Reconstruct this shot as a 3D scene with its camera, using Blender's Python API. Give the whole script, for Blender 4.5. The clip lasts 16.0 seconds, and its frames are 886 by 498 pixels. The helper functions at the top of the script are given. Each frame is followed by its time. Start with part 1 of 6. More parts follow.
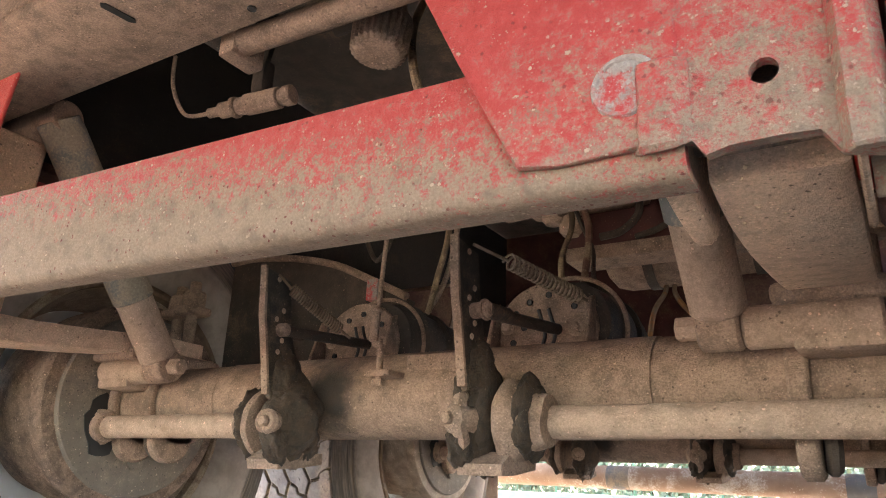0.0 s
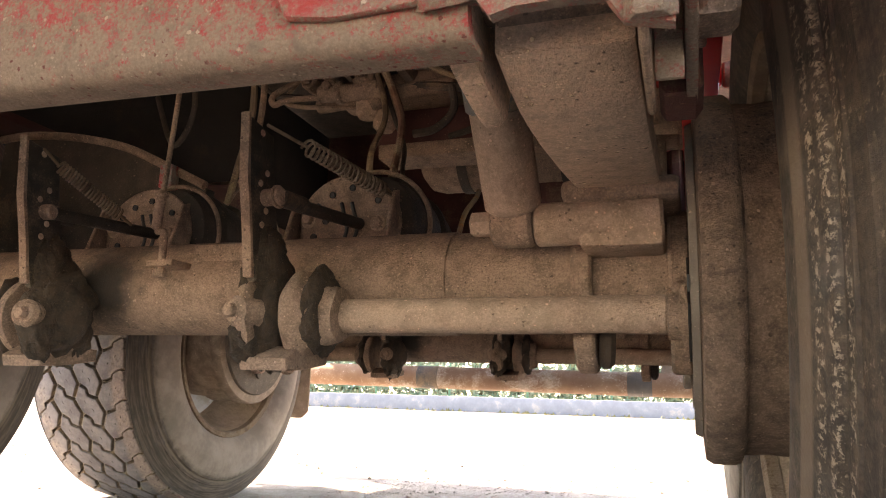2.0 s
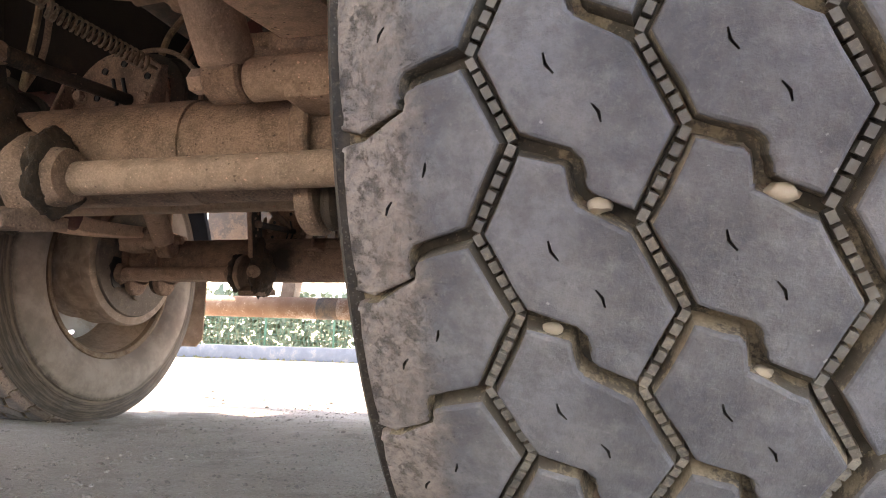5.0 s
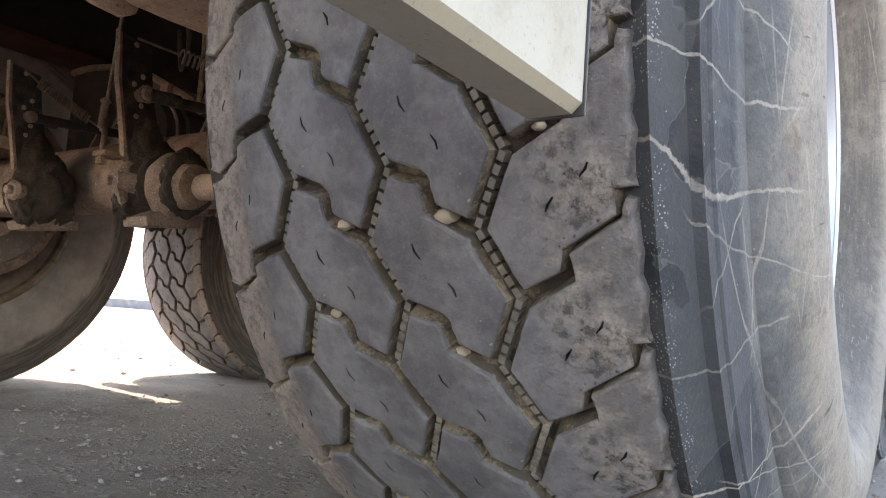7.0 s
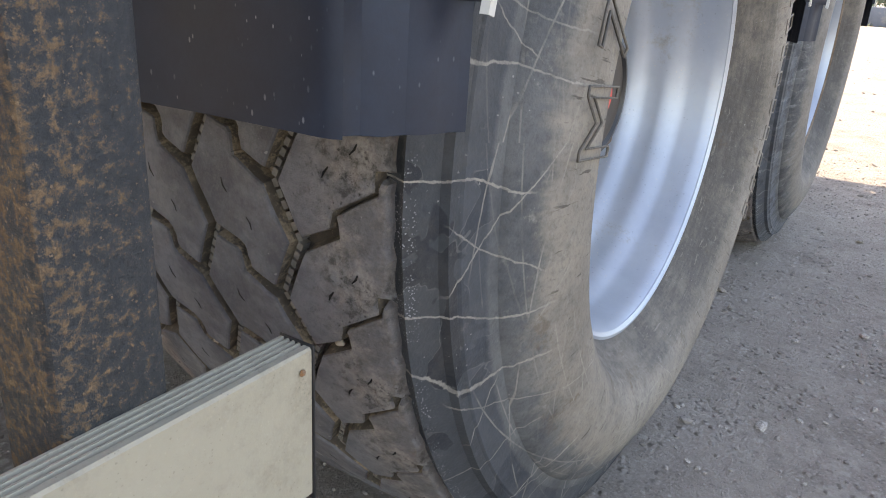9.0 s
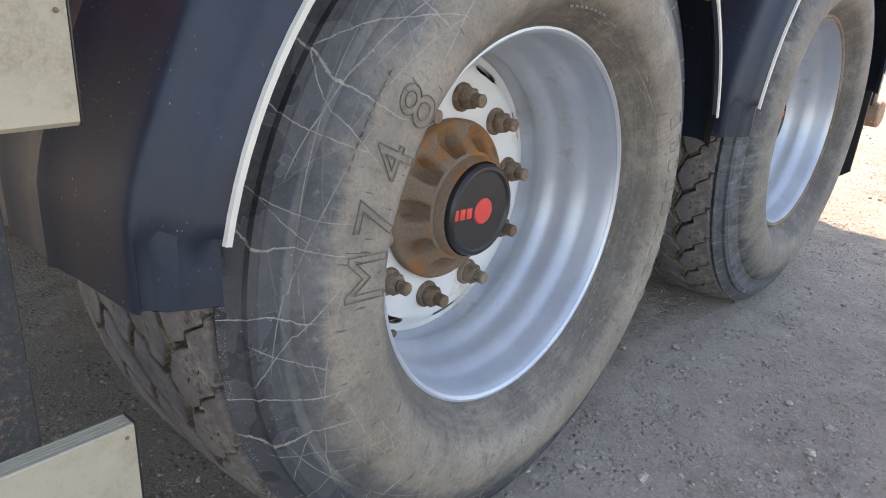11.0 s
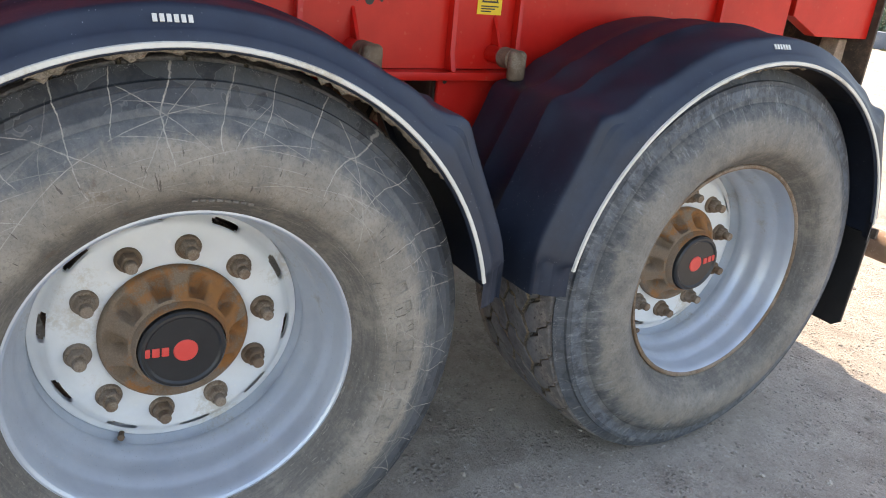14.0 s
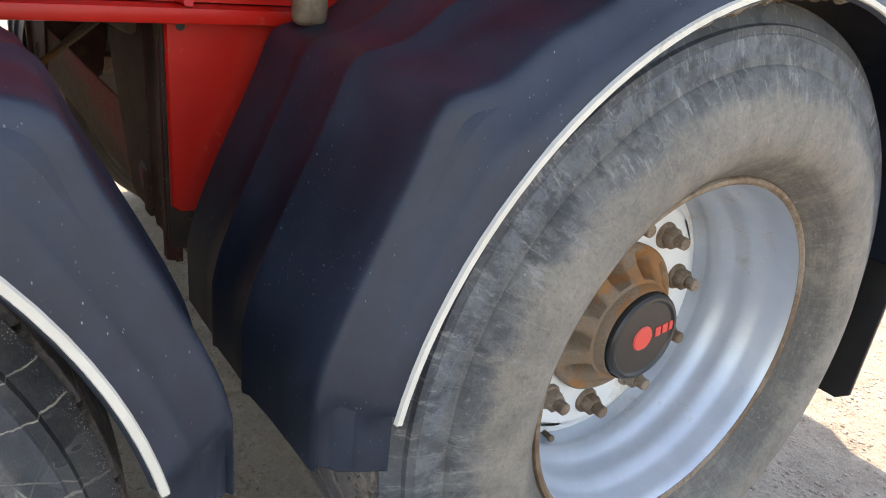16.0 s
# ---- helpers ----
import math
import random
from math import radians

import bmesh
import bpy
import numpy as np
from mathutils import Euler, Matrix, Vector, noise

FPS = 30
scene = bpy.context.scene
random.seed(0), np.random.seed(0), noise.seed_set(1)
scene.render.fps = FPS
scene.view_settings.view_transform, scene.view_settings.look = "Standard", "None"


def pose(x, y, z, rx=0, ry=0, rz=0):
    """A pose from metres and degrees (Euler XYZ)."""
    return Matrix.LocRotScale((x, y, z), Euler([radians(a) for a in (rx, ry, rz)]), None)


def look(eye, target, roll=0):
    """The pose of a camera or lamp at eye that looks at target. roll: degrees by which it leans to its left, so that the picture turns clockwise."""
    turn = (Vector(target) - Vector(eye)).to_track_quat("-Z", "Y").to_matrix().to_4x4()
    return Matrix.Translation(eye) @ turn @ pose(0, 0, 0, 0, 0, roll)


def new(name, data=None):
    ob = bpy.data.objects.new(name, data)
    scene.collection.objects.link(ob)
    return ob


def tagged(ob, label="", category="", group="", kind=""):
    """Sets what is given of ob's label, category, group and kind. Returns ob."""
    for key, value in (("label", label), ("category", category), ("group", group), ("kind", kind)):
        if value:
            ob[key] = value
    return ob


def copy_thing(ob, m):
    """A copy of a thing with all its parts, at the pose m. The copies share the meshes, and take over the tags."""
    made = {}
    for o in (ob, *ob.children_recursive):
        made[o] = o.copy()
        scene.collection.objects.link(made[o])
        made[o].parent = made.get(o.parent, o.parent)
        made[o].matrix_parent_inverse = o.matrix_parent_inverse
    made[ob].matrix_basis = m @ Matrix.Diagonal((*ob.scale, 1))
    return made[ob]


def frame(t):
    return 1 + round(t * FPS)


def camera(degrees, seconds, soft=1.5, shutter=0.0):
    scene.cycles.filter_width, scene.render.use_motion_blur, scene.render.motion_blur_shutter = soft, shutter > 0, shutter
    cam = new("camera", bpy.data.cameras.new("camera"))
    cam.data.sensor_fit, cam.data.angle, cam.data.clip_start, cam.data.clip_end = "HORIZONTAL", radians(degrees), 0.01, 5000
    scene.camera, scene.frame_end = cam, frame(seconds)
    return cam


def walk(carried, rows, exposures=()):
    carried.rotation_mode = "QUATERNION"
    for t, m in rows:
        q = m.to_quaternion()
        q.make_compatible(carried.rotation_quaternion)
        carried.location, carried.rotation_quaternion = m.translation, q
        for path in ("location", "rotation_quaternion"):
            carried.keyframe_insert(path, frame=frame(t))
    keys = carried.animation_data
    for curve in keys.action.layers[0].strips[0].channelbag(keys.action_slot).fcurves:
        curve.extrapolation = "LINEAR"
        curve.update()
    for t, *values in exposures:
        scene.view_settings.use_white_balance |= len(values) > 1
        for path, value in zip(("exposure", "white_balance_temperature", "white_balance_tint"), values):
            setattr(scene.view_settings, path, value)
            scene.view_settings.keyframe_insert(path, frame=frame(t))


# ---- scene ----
cam = camera(62.2, 16.0, soft=1.0)

PATH = [
    (0, (0.707, -1.048, 0.36), (-0.313, 0.555, 0.983), 2.5),
    (0.5, (0.701, -1.033, 0.358), (-0.125, 0.678, 0.984), 1.9),
    (1, (0.701, -1.019, 0.355), (0.041, 0.766, 0.971), 1.2),
    (1.5, (0.71, -0.997, 0.354), (0.074, 0.85, 0.783), 1.5),
    (2, (0.723, -0.974, 0.352), (0.095, 0.883, 0.75), 1.7),
    (2.5, (0.741, -0.963, 0.348), (0.121, 0.896, 0.748), 1.8),
    (3, (0.787, -0.946, 0.334), (0.18, 0.926, 0.691), 1.7),
    (3.5, (0.83, -0.931, 0.313), (0.24, 0.95, 0.644), 1.8),
    (4, (0.889, -0.901, 0.285), (0.314, 0.989, 0.6), 1.8),
    (4.5, (0.936, -0.89, 0.268), (0.376, 1.004, 0.578), 1.8),
    (5, (1.014, -0.864, 0.238), (0.468, 1.038, 0.531), 1.9),
    (5.2, (1.054, -0.851, 0.228), (0.502, 1.051, 0.509), 1.9),
    (7.3, (1.378, -0.873, 0.266), (0.213, 0.743, 0.438), 3.9),
    (7.5, (1.412, -0.871, 0.291), (0.248, 0.752, 0.401), 3.2),
    (8, (1.467, -0.888, 0.372), (0.329, 0.755, 0.281), 2.8),
    (8.5, (1.478, -0.913, 0.512), (0.436, 0.708, -0.026), 2.9),
    (9, (1.464, -0.885, 0.635), (0.468, 0.698, -0.073), 3.5),
    (9.2, (1.455, -0.876, 0.654), (0.455, 0.715, -0.032), 3.8),
    (11.3, (1.909, -0.874, 0.94), (0.643, 0.488, 0.205), 4.6),
    (11.5, (1.965, -0.861, 0.994), (0.665, 0.47, 0.259), 5.6),
    (12, (2.031, -0.828, 1.087), (0.551, 0.271, 0.312), 5.2),
    (12.5, (2.073, -0.754, 1.156), (0.515, 0.272, 0.433), 5.2),
    (13, (2.148, -0.604, 1.187), (0.57, 0.384, 0.458), 5.8),
    (13.5, (2.261, -0.393, 1.198), (0.682, 0.59, 0.462), 5.8),
    (14, (2.333, -0.215, 1.193), (0.746, 0.755, 0.457), 5.6),
    (14.5, (2.237, -0.047, 1.18), (0.664, 0.94, 0.438), 5.7),
    (15, (2.066, 0.102, 1.175), (0.518, 1.128, 0.434), 5.6),
    (15.5, (1.945, 0.213, 1.137), (0.44, 1.293, 0.384), 6.0),
    (16, (1.757, 0.424, 1.059), (0.285, 1.523, 0.268), 6.5),
]
EXPOSURES = [(0.0, 4.32, 8100, 14), (0.5, 4.48, 8200, 15), (1.0, 4.65, 8400, 16), (1.5, 4.2, 8900, 18), (2.0, 3.8, 9400, 20), (2.5, 3.87, 9800, 23), (3.0, 3.97, 9900, 23), (3.5, 3.82, 9900, 22), (4.3, 3.75, 9500, 22), (5.2, 3.65, 8500, 20), (7.3, 2.85, 8300, 17), (8.0, 2.35, 8300, 17), (9.0, 2.3, 8500, 17), (11.5, 2.2, 8400, 15), (12.5, 2.45, 8400, 13), (13.5, 2.35, 8300, 13), (14.0, 2.15, 8300, 13), (14.5, 1.9, 8500, 13), (15.0, 2.05, 8900, 14), (16.0, 2.45, 9000, 14)]
walk(cam, [(t, look(eye, target, roll)) for t, eye, target, roll in PATH], EXPOSURES)

SUN_DIR = Vector((-0.86, 0.5, 0)).normalized() * math.cos(radians(58)) + Vector((0, 0, math.sin(radians(58))))
world = bpy.data.worlds.new("sky")
scene.world = world
world.use_nodes = True
wn = world.node_tree.nodes
sky = wn.new("ShaderNodeTexSky")
sky.sky_type, sky.sun_disc = "NISHITA", False
sky.sun_elevation, sky.sun_rotation = radians(58), math.atan2(-0.86, 0.5)
world.node_tree.links.new(sky.outputs[0], wn["Background"].inputs[0])
wn["Background"].inputs[1].default_value = 0.15
sun_data = bpy.data.lights.new("sun", "SUN")
sun_data.energy, sun_data.angle, sun_data.color = 2.25, radians(0.53), (1.0, 0.95, 0.87)
sun = new("sun", sun_data)
sun.matrix_world = look(SUN_DIR * 30, (0, 0, 0))


# ---- materials ----
def nodes_of(name):
    mat = bpy.data.materials.new(name)
    mat.use_nodes = True
    nt = mat.node_tree
    return mat, nt, nt.nodes["Principled BSDF"]


class Tree:
    """Short notation for node trees."""

    def __init__(self, nt, scale_space="Object"):
        self.nt = nt
        self.co = nt.nodes.new("ShaderNodeTexCoord").outputs[scale_space]

    def add(self, kind, operation=None, feature=None, interpolation_type=None, data_type=None, noise_dimensions=None):
        n = self.nt.nodes.new("ShaderNode" + kind)
        if operation:
            n.operation = operation
        if feature:
            n.feature = feature
        if interpolation_type:
            n.interpolation_type = interpolation_type
        if data_type:
            n.data_type = data_type
        if noise_dimensions:
            n.noise_dimensions = noise_dimensions
        return n

    def link(self, a, b):
        self.nt.links.new(a, b)

    def noise(self, scale, detail=6, rough=0.6, distort=0.0, vector=None):
        n = self.add("TexNoise")
        n.inputs["Scale"].default_value, n.inputs["Detail"].default_value = scale, detail
        n.inputs["Roughness"].default_value, n.inputs["Distortion"].default_value = rough, distort
        self.link(vector or self.co, n.inputs["Vector"])
        return n.outputs["Fac"]

    def voronoi(self, scale, feature="F1", vector=None, rand=1.0):
        n = self.add("TexVoronoi", feature=feature)
        n.inputs["Scale"].default_value, n.inputs["Randomness"].default_value = scale, rand
        self.link(vector or self.co, n.inputs["Vector"])
        return n.outputs["Distance"]

    def specks(self, scale, lo, hi, strength=1.0):
        """Small crumbs of uneven size and outline."""
        ragged = self.math("MULTIPLY", self.math("SUBTRACT", self.noise(scale * 1.7, 4, 0.7), 0.5), 0.9)
        return self.ramp(self.math("ADD", self.voronoi(scale), ragged), lo, hi, strength, 0.0)

    def ramp(self, fac, lo, hi, a=0.0, b=1.0):
        n = self.add("MapRange", interpolation_type="SMOOTHSTEP")
        for i, v in ((1, lo), (2, hi), (3, a), (4, b)):
            n.inputs[i].default_value = v
        self.link(fac, n.inputs[0])
        return n.outputs[0]

    def math(self, op, a, b=0.0):
        n = self.add("Math", operation=op)
        for i, v in ((0, a), (1, b)):
            if isinstance(v, (int, float)):
                n.inputs[i].default_value = v
            else:
                self.link(v, n.inputs[i])
        return n.outputs[0]

    def mix(self, fac, a, b):
        n = self.add("Mix", data_type="RGBA")
        for i, v in ((0, fac), (6, a), (7, b)):
            if isinstance(v, tuple):
                n.inputs[i].default_value = (*v, 1)
            elif isinstance(v, (int, float)):
                n.inputs[i].default_value = v
            else:
                self.link(v, n.inputs[i])
        return n.outputs[2]

    def bump(self, height, strength, distance, normal=None):
        n = self.add("Bump")
        n.inputs["Strength"].default_value, n.inputs["Distance"].default_value = strength, distance
        self.link(height, n.inputs["Height"])
        if normal:
            self.link(normal, n.inputs["Normal"])
        return n.outputs[0]


def worn(name, base, base2, dust, amount=0.5, scale=12.0, rough=0.8, metal=0.0, bump=0.6, spots=0.5, dust_rough=0.95, blotch=3.0, pits=0.0, share=(0.5, 0.3, 0.2), soft=0.0, lean=None, gloss=0.5, grit=0):
    """A surface of two tones under a layer of dust with light and dark specks."""
    mat, nt, p = nodes_of(name)
    t = Tree(nt)
    big, mid, fine = t.noise(blotch, 4), t.noise(scale, 8, 0.65), t.noise(min(scale * 14, 330), 5, 0.75)
    tone = t.mix(t.ramp(mid, 0.35, 0.65), base, base2)
    cover = t.math("ADD", t.math("MULTIPLY", big, share[0]), t.math("ADD", t.math("MULTIPLY", mid, share[1]), t.math("MULTIPLY", fine, share[2])))
    if lean:
        dot = t.add("VectorMath", operation="DOT_PRODUCT")
        dot.inputs[1].default_value = lean[:3]
        t.link(t.co, dot.inputs[0])
        cover = t.math("ADD", cover, t.math("ADD", dot.outputs["Value"], lean[3]))
    mask = t.ramp(cover, 0.62 - 0.26 * amount - soft, 0.72 - 0.34 * amount + soft)
    dusty = t.mix(t.ramp(fine, 0.35, 0.7), tuple(c * 0.82 for c in dust), tuple(min(1, c * 1.15) for c in dust))
    if grit:
        dusty = t.mix(t.ramp(t.noise(grit * 0.45, 5, 0.75), 0.45, 0.66, 0.0, 0.5), dusty, tuple(c * 0.5 for c in dust))
    colour = t.mix(mask, tone, dusty)
    speck = t.specks(grit or scale * 7, 0.08, 0.17)
    speck = t.math("MULTIPLY", speck, t.math("MULTIPLY", t.ramp(t.noise((grit or scale * 7) / 4, 2), 0.45, 0.58), spots))
    colour = t.mix(speck, colour, tuple(min(1, c * 1.65) for c in dust))
    if grit:
        dots = t.specks(grit * 2.4, 0.1, 0.24, 0.75)
        dots = t.math("MULTIPLY", dots, t.math("MULTIPLY", t.ramp(t.noise(grit * 0.5, 3), 0.46, 0.6), min(1.0, spots)))
        colour = t.mix(dots, colour, tuple(min(1, c * 1.5) for c in dust))
    if pits:
        pit = t.math("MULTIPLY", t.specks((grit or scale * 7) * 1.1, 0.08, 0.2), t.math("MULTIPLY", t.ramp(t.noise((grit or scale * 7) / 6, 3), 0.45, 0.58), pits))
        colour = t.mix(pit, colour, tuple(c * 0.3 for c in base))
    t.link(colour, p.inputs["Base Color"])
    p.inputs["Metallic"].default_value = 0
    p.inputs["Specular IOR Level"].default_value = gloss
    t.link(t.math("MULTIPLY", t.math("SUBTRACT", 1.0, mask), metal), p.inputs["Metallic"])
    t.link(t.ramp(mask, 0, 1, rough, dust_rough), p.inputs["Roughness"])
    high = t.math("ADD", t.math("MULTIPLY", mid, 0.6), t.math("ADD", t.math("MULTIPLY", fine, 0.5), t.math("MULTIPLY", speck, 0.5)))
    t.link(t.bump(high, bump, 0.006), p.inputs["Normal"])
    return mat


DUST = (0.385, 0.258, 0.19)
M_STEEL = worn("dusty_steel", (0.15, 0.1, 0.072), (0.23, 0.157, 0.115), DUST, 0.62, 34, 0.75, 0, 1.2, 0.9, pits=0.7, share=(0.2, 0.42, 0.38), soft=0.07, grit=110)
# Dark steel, its tone lowered further to deepen shaded recesses.
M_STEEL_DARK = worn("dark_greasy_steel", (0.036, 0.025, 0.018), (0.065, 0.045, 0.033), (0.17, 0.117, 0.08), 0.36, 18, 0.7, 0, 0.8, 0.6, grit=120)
M_SHIELD = worn("grey_brown_backing_plate", (0.13, 0.105, 0.085), (0.17, 0.14, 0.115), (0.28, 0.215, 0.16), 0.4, 20, 0.7, 0.1, 0.8, 0.9, pits=0.8, grit=110)
M_STEEL_RUSTY = worn("crusted_drum_iron", (0.13, 0.085, 0.061), (0.2, 0.134, 0.098), (0.34, 0.23, 0.172), 0.55, 40, 0.8, 0, 1.6, 0.9, pits=0.8, share=(0.25, 0.42, 0.33), soft=0.05, grit=90)
M_AXLE = worn("dusty_axle_steel", (0.15, 0.1, 0.072), (0.23, 0.157, 0.115), DUST, 0.62, 34, 0.75, 0, 1.2, 0.9, pits=0.7, share=(0.2, 0.42, 0.38), soft=0.07, grit=110)


def grease_splash(mat, at, reach):
    """A soft-edged black grease stain round one spot."""
    t = Tree(mat.node_tree)
    p = mat.node_tree.nodes["Principled BSDF"]
    was = p.inputs["Base Color"].links[0].from_socket
    far = t.add("VectorMath", operation="DISTANCE")
    far.inputs[1].default_value = at
    t.link(t.co, far.inputs[0])
    edge = t.math("ADD", far.outputs["Value"], t.math("MULTIPLY", t.math("SUBTRACT", t.noise(30, 5), 0.5), 0.05))
    t.link(t.mix(t.ramp(edge, reach * 0.3, reach, 0.92, 0.0), was, (0.028, 0.023, 0.019)), p.inputs["Base Color"])


grease_splash(M_AXLE, (-0.135, -0.068, -0.005), 0.085)
# Dusty spring steel, lightened in place of missing bounce light.
M_ARM = worn("pale_dusted_spring_steel", (0.44, 0.285, 0.195), (0.55, 0.365, 0.255), (0.72, 0.49, 0.35), 0.72, 30, 0.8, 0, 1.3, 1.0, pits=0.9, share=(0.35, 0.35, 0.3), soft=0.05, grit=95)
M_MUD = worn("oily_mud", (0.04, 0.026, 0.017), (0.07, 0.047, 0.031), (0.125, 0.084, 0.055), 0.36, 50, 0.7, 0, 2.0, 0.7, share=(0.3, 0.4, 0.3), soft=0.08, grit=150)
M_BARREL = worn("dusty_grey_rim_paint", (0.28, 0.212, 0.162), (0.36, 0.28, 0.22), (0.48, 0.375, 0.29), 0.55, 24, 0.7, 0, 0.6, 0.6, pits=0.5, grit=110)
# Rusty bar, its colour lightened to stand for the sunlit top.
M_BUMPER = worn("sun_bleached_rusty_bar", (0.27, 0.165, 0.11), (0.36, 0.24, 0.165), (0.55, 0.46, 0.38), 0.45, 9, 0.8, 0, 0.5, 0.5, grit=60)
# Near-black tone for the shade inside the rails.
M_SHADE = worn("sooty_black_steel", (0.012, 0.009, 0.007), (0.02, 0.014, 0.011), (0.06, 0.042, 0.03), 0.25, 14, 0.8, 0, 0.6, 0.5, grit=110)
M_CRUST = worn("dried_mud", (0.16, 0.125, 0.09), (0.24, 0.19, 0.14), (0.32, 0.26, 0.195), 0.5, 70, 0.95, 0, 1.5, 0.6)
M_STEEL_PALE = worn("evenly_dusted_steel", (0.27, 0.18, 0.13), (0.35, 0.24, 0.175), (0.5, 0.35, 0.26), 0.74, 30, 0.8, 0, 1.3, 1.0, pits=0.7, share=(0.35, 0.35, 0.3), soft=0.05, grit=95)
M_RED_DUSTY = worn("dusty_red_paint", (0.36, 0.03, 0.028), (0.42, 0.05, 0.045), (0.25, 0.179, 0.131), 0.64, 85, 0.65, 0, 1.0, 1.0, blotch=9, share=(0.14, 0.48, 0.38), pits=0.8, soft=0.045, lean=(-0.2, 0, -1.6, 1.075), grit=105)
M_RED_GUSSET = worn("thinly_dusted_red_paint", (0.36, 0.028, 0.026), (0.42, 0.046, 0.042), (0.255, 0.185, 0.138), 0.38, 85, 0.6, 0, 1.0, 1.0, blotch=12, share=(0.18, 0.48, 0.34), pits=0.6, soft=0.05, lean=(0.22, 0, -0.7, 0.37), grit=95)
M_PLUG = worn("worn_plug_weld", (0.4, 0.03, 0.03), (0.46, 0.06, 0.055), (0.3, 0.265, 0.24), 0.62, 70, 0.6, 0, 1.0, 1.0, blotch=25, soft=0.03, grit=160)
# Red paint darkened to stand for shade on inner, rear and far parts.
M_RED_SHADED = worn("red_oxide_primer", (0.06, 0.015, 0.012), (0.085, 0.023, 0.017), (0.14, 0.082, 0.056), 0.4, 14, 0.7, 0, 0.6, 0.5, grit=110)
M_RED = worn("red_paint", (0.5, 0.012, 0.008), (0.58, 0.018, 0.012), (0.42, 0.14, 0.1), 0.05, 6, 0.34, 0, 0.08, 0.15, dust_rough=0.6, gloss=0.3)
M_RIM = worn("silver_blue_wheel_paint", (0.43, 0.472, 0.53), (0.5, 0.542, 0.595), (0.38, 0.355, 0.32), 0.2, 8, 0.42, 0.5, 0.015, 0.5, dust_rough=0.6, pits=0.25, grit=140)
M_DISC = worn("pale_wheel_disc_paint", (0.62, 0.63, 0.63), (0.68, 0.69, 0.69), (0.5, 0.46, 0.4), 0.25, 8, 0.45, 0.05, 0.08, 0.2, dust_rough=0.8)
M_RUST = worn("orange_rust", (0.3, 0.125, 0.038), (0.18, 0.088, 0.04), (0.21, 0.15, 0.105), 0.55, 22, 0.85, 0, 0.6, 0.2)
M_NUT = worn("brown_rusted_steel", (0.13, 0.085, 0.055), (0.19, 0.125, 0.08), (0.24, 0.185, 0.14), 0.5, 30, 0.7, 0.2, 0.4, 0.2)
M_BLACK = worn("black_plastic", (0.014, 0.014, 0.015), (0.02, 0.02, 0.021), (0.06, 0.055, 0.05), 0.15, 10, 0.4, 0, 0.05, 0.1, dust_rough=0.7)
M_CREAM = worn("cream_coated_aluminium", (0.375, 0.338, 0.258), (0.41, 0.372, 0.29), (0.33, 0.288, 0.212), 0.46, 40, 0.5, 0, 0.12, 0.2, dust_rough=0.7, pits=0.35, soft=0.09, blotch=6, grit=330)
M_GREY_ALU = worn("weathered_aluminium", (0.38, 0.38, 0.36), (0.45, 0.45, 0.42), (0.3, 0.27, 0.22), 0.4, 20, 0.45, 0.4, 0.2, 0.3)
M_POST = worn("flaking_black_paint", (0.026, 0.03, 0.035), (0.042, 0.045, 0.049), (0.185, 0.122, 0.072), 0.42, 140, 0.6, 0, 0.6, 0.6, blotch=40, share=(0.1, 0.54, 0.36), soft=0.02, lean=(0, -1.3, 0, -0.945), grit=260)
M_RUSTBAR = worn("rusty_bar", (0.12, 0.055, 0.035), (0.19, 0.1, 0.065), (0.27, 0.2, 0.14), 0.5, 20, 0.85, 0, 0.6, 0.4)
M_HOSE = worn("dusty_hose", (0.1, 0.065, 0.04), (0.16, 0.1, 0.06), (0.28, 0.2, 0.13), 0.6, 25, 0.7, 0, 0.3, 0.2)
M_WHITE = worn("white_strip", (0.53, 0.51, 0.465), (0.59, 0.57, 0.52), (0.42, 0.38, 0.31), 0.3, 16, 0.5, 0, 0.05, 0.2)
M_EMBLEM = worn("red_emblem_paint", (0.62, 0.055, 0.045), (0.66, 0.07, 0.055), (0.5, 0.2, 0.16), 0.1, 20, 0.4, 0, 0.05, 0.0)
M_YELLOW = worn("yellow_sticker", (0.78, 0.5, 0.02), (0.8, 0.53, 0.03), (0.5, 0.4, 0.2), 0.05, 10, 0.45, 0, 0.02, 0.0)
# Ink of the sticker; also paints the dark inside of holes.
M_INK = worn("black_ink", (0.012, 0.012, 0.012), (0.018, 0.018, 0.018), (0.05, 0.05, 0.05), 0.05, 10, 0.5, 0, 0.02, 0.0)
M_STONE = worn("pale_pebble", (0.3, 0.25, 0.19), (0.38, 0.31, 0.24), (0.3, 0.24, 0.18), 0.3, 60, 0.8, 0, 0.3, 0.2)
M_ORANGE = worn("orange_lamp_plastic", (0.75, 0.25, 0.02), (0.8, 0.3, 0.03), (0.4, 0.3, 0.2), 0.05, 10, 0.25, 0, 0.05, 0.0)


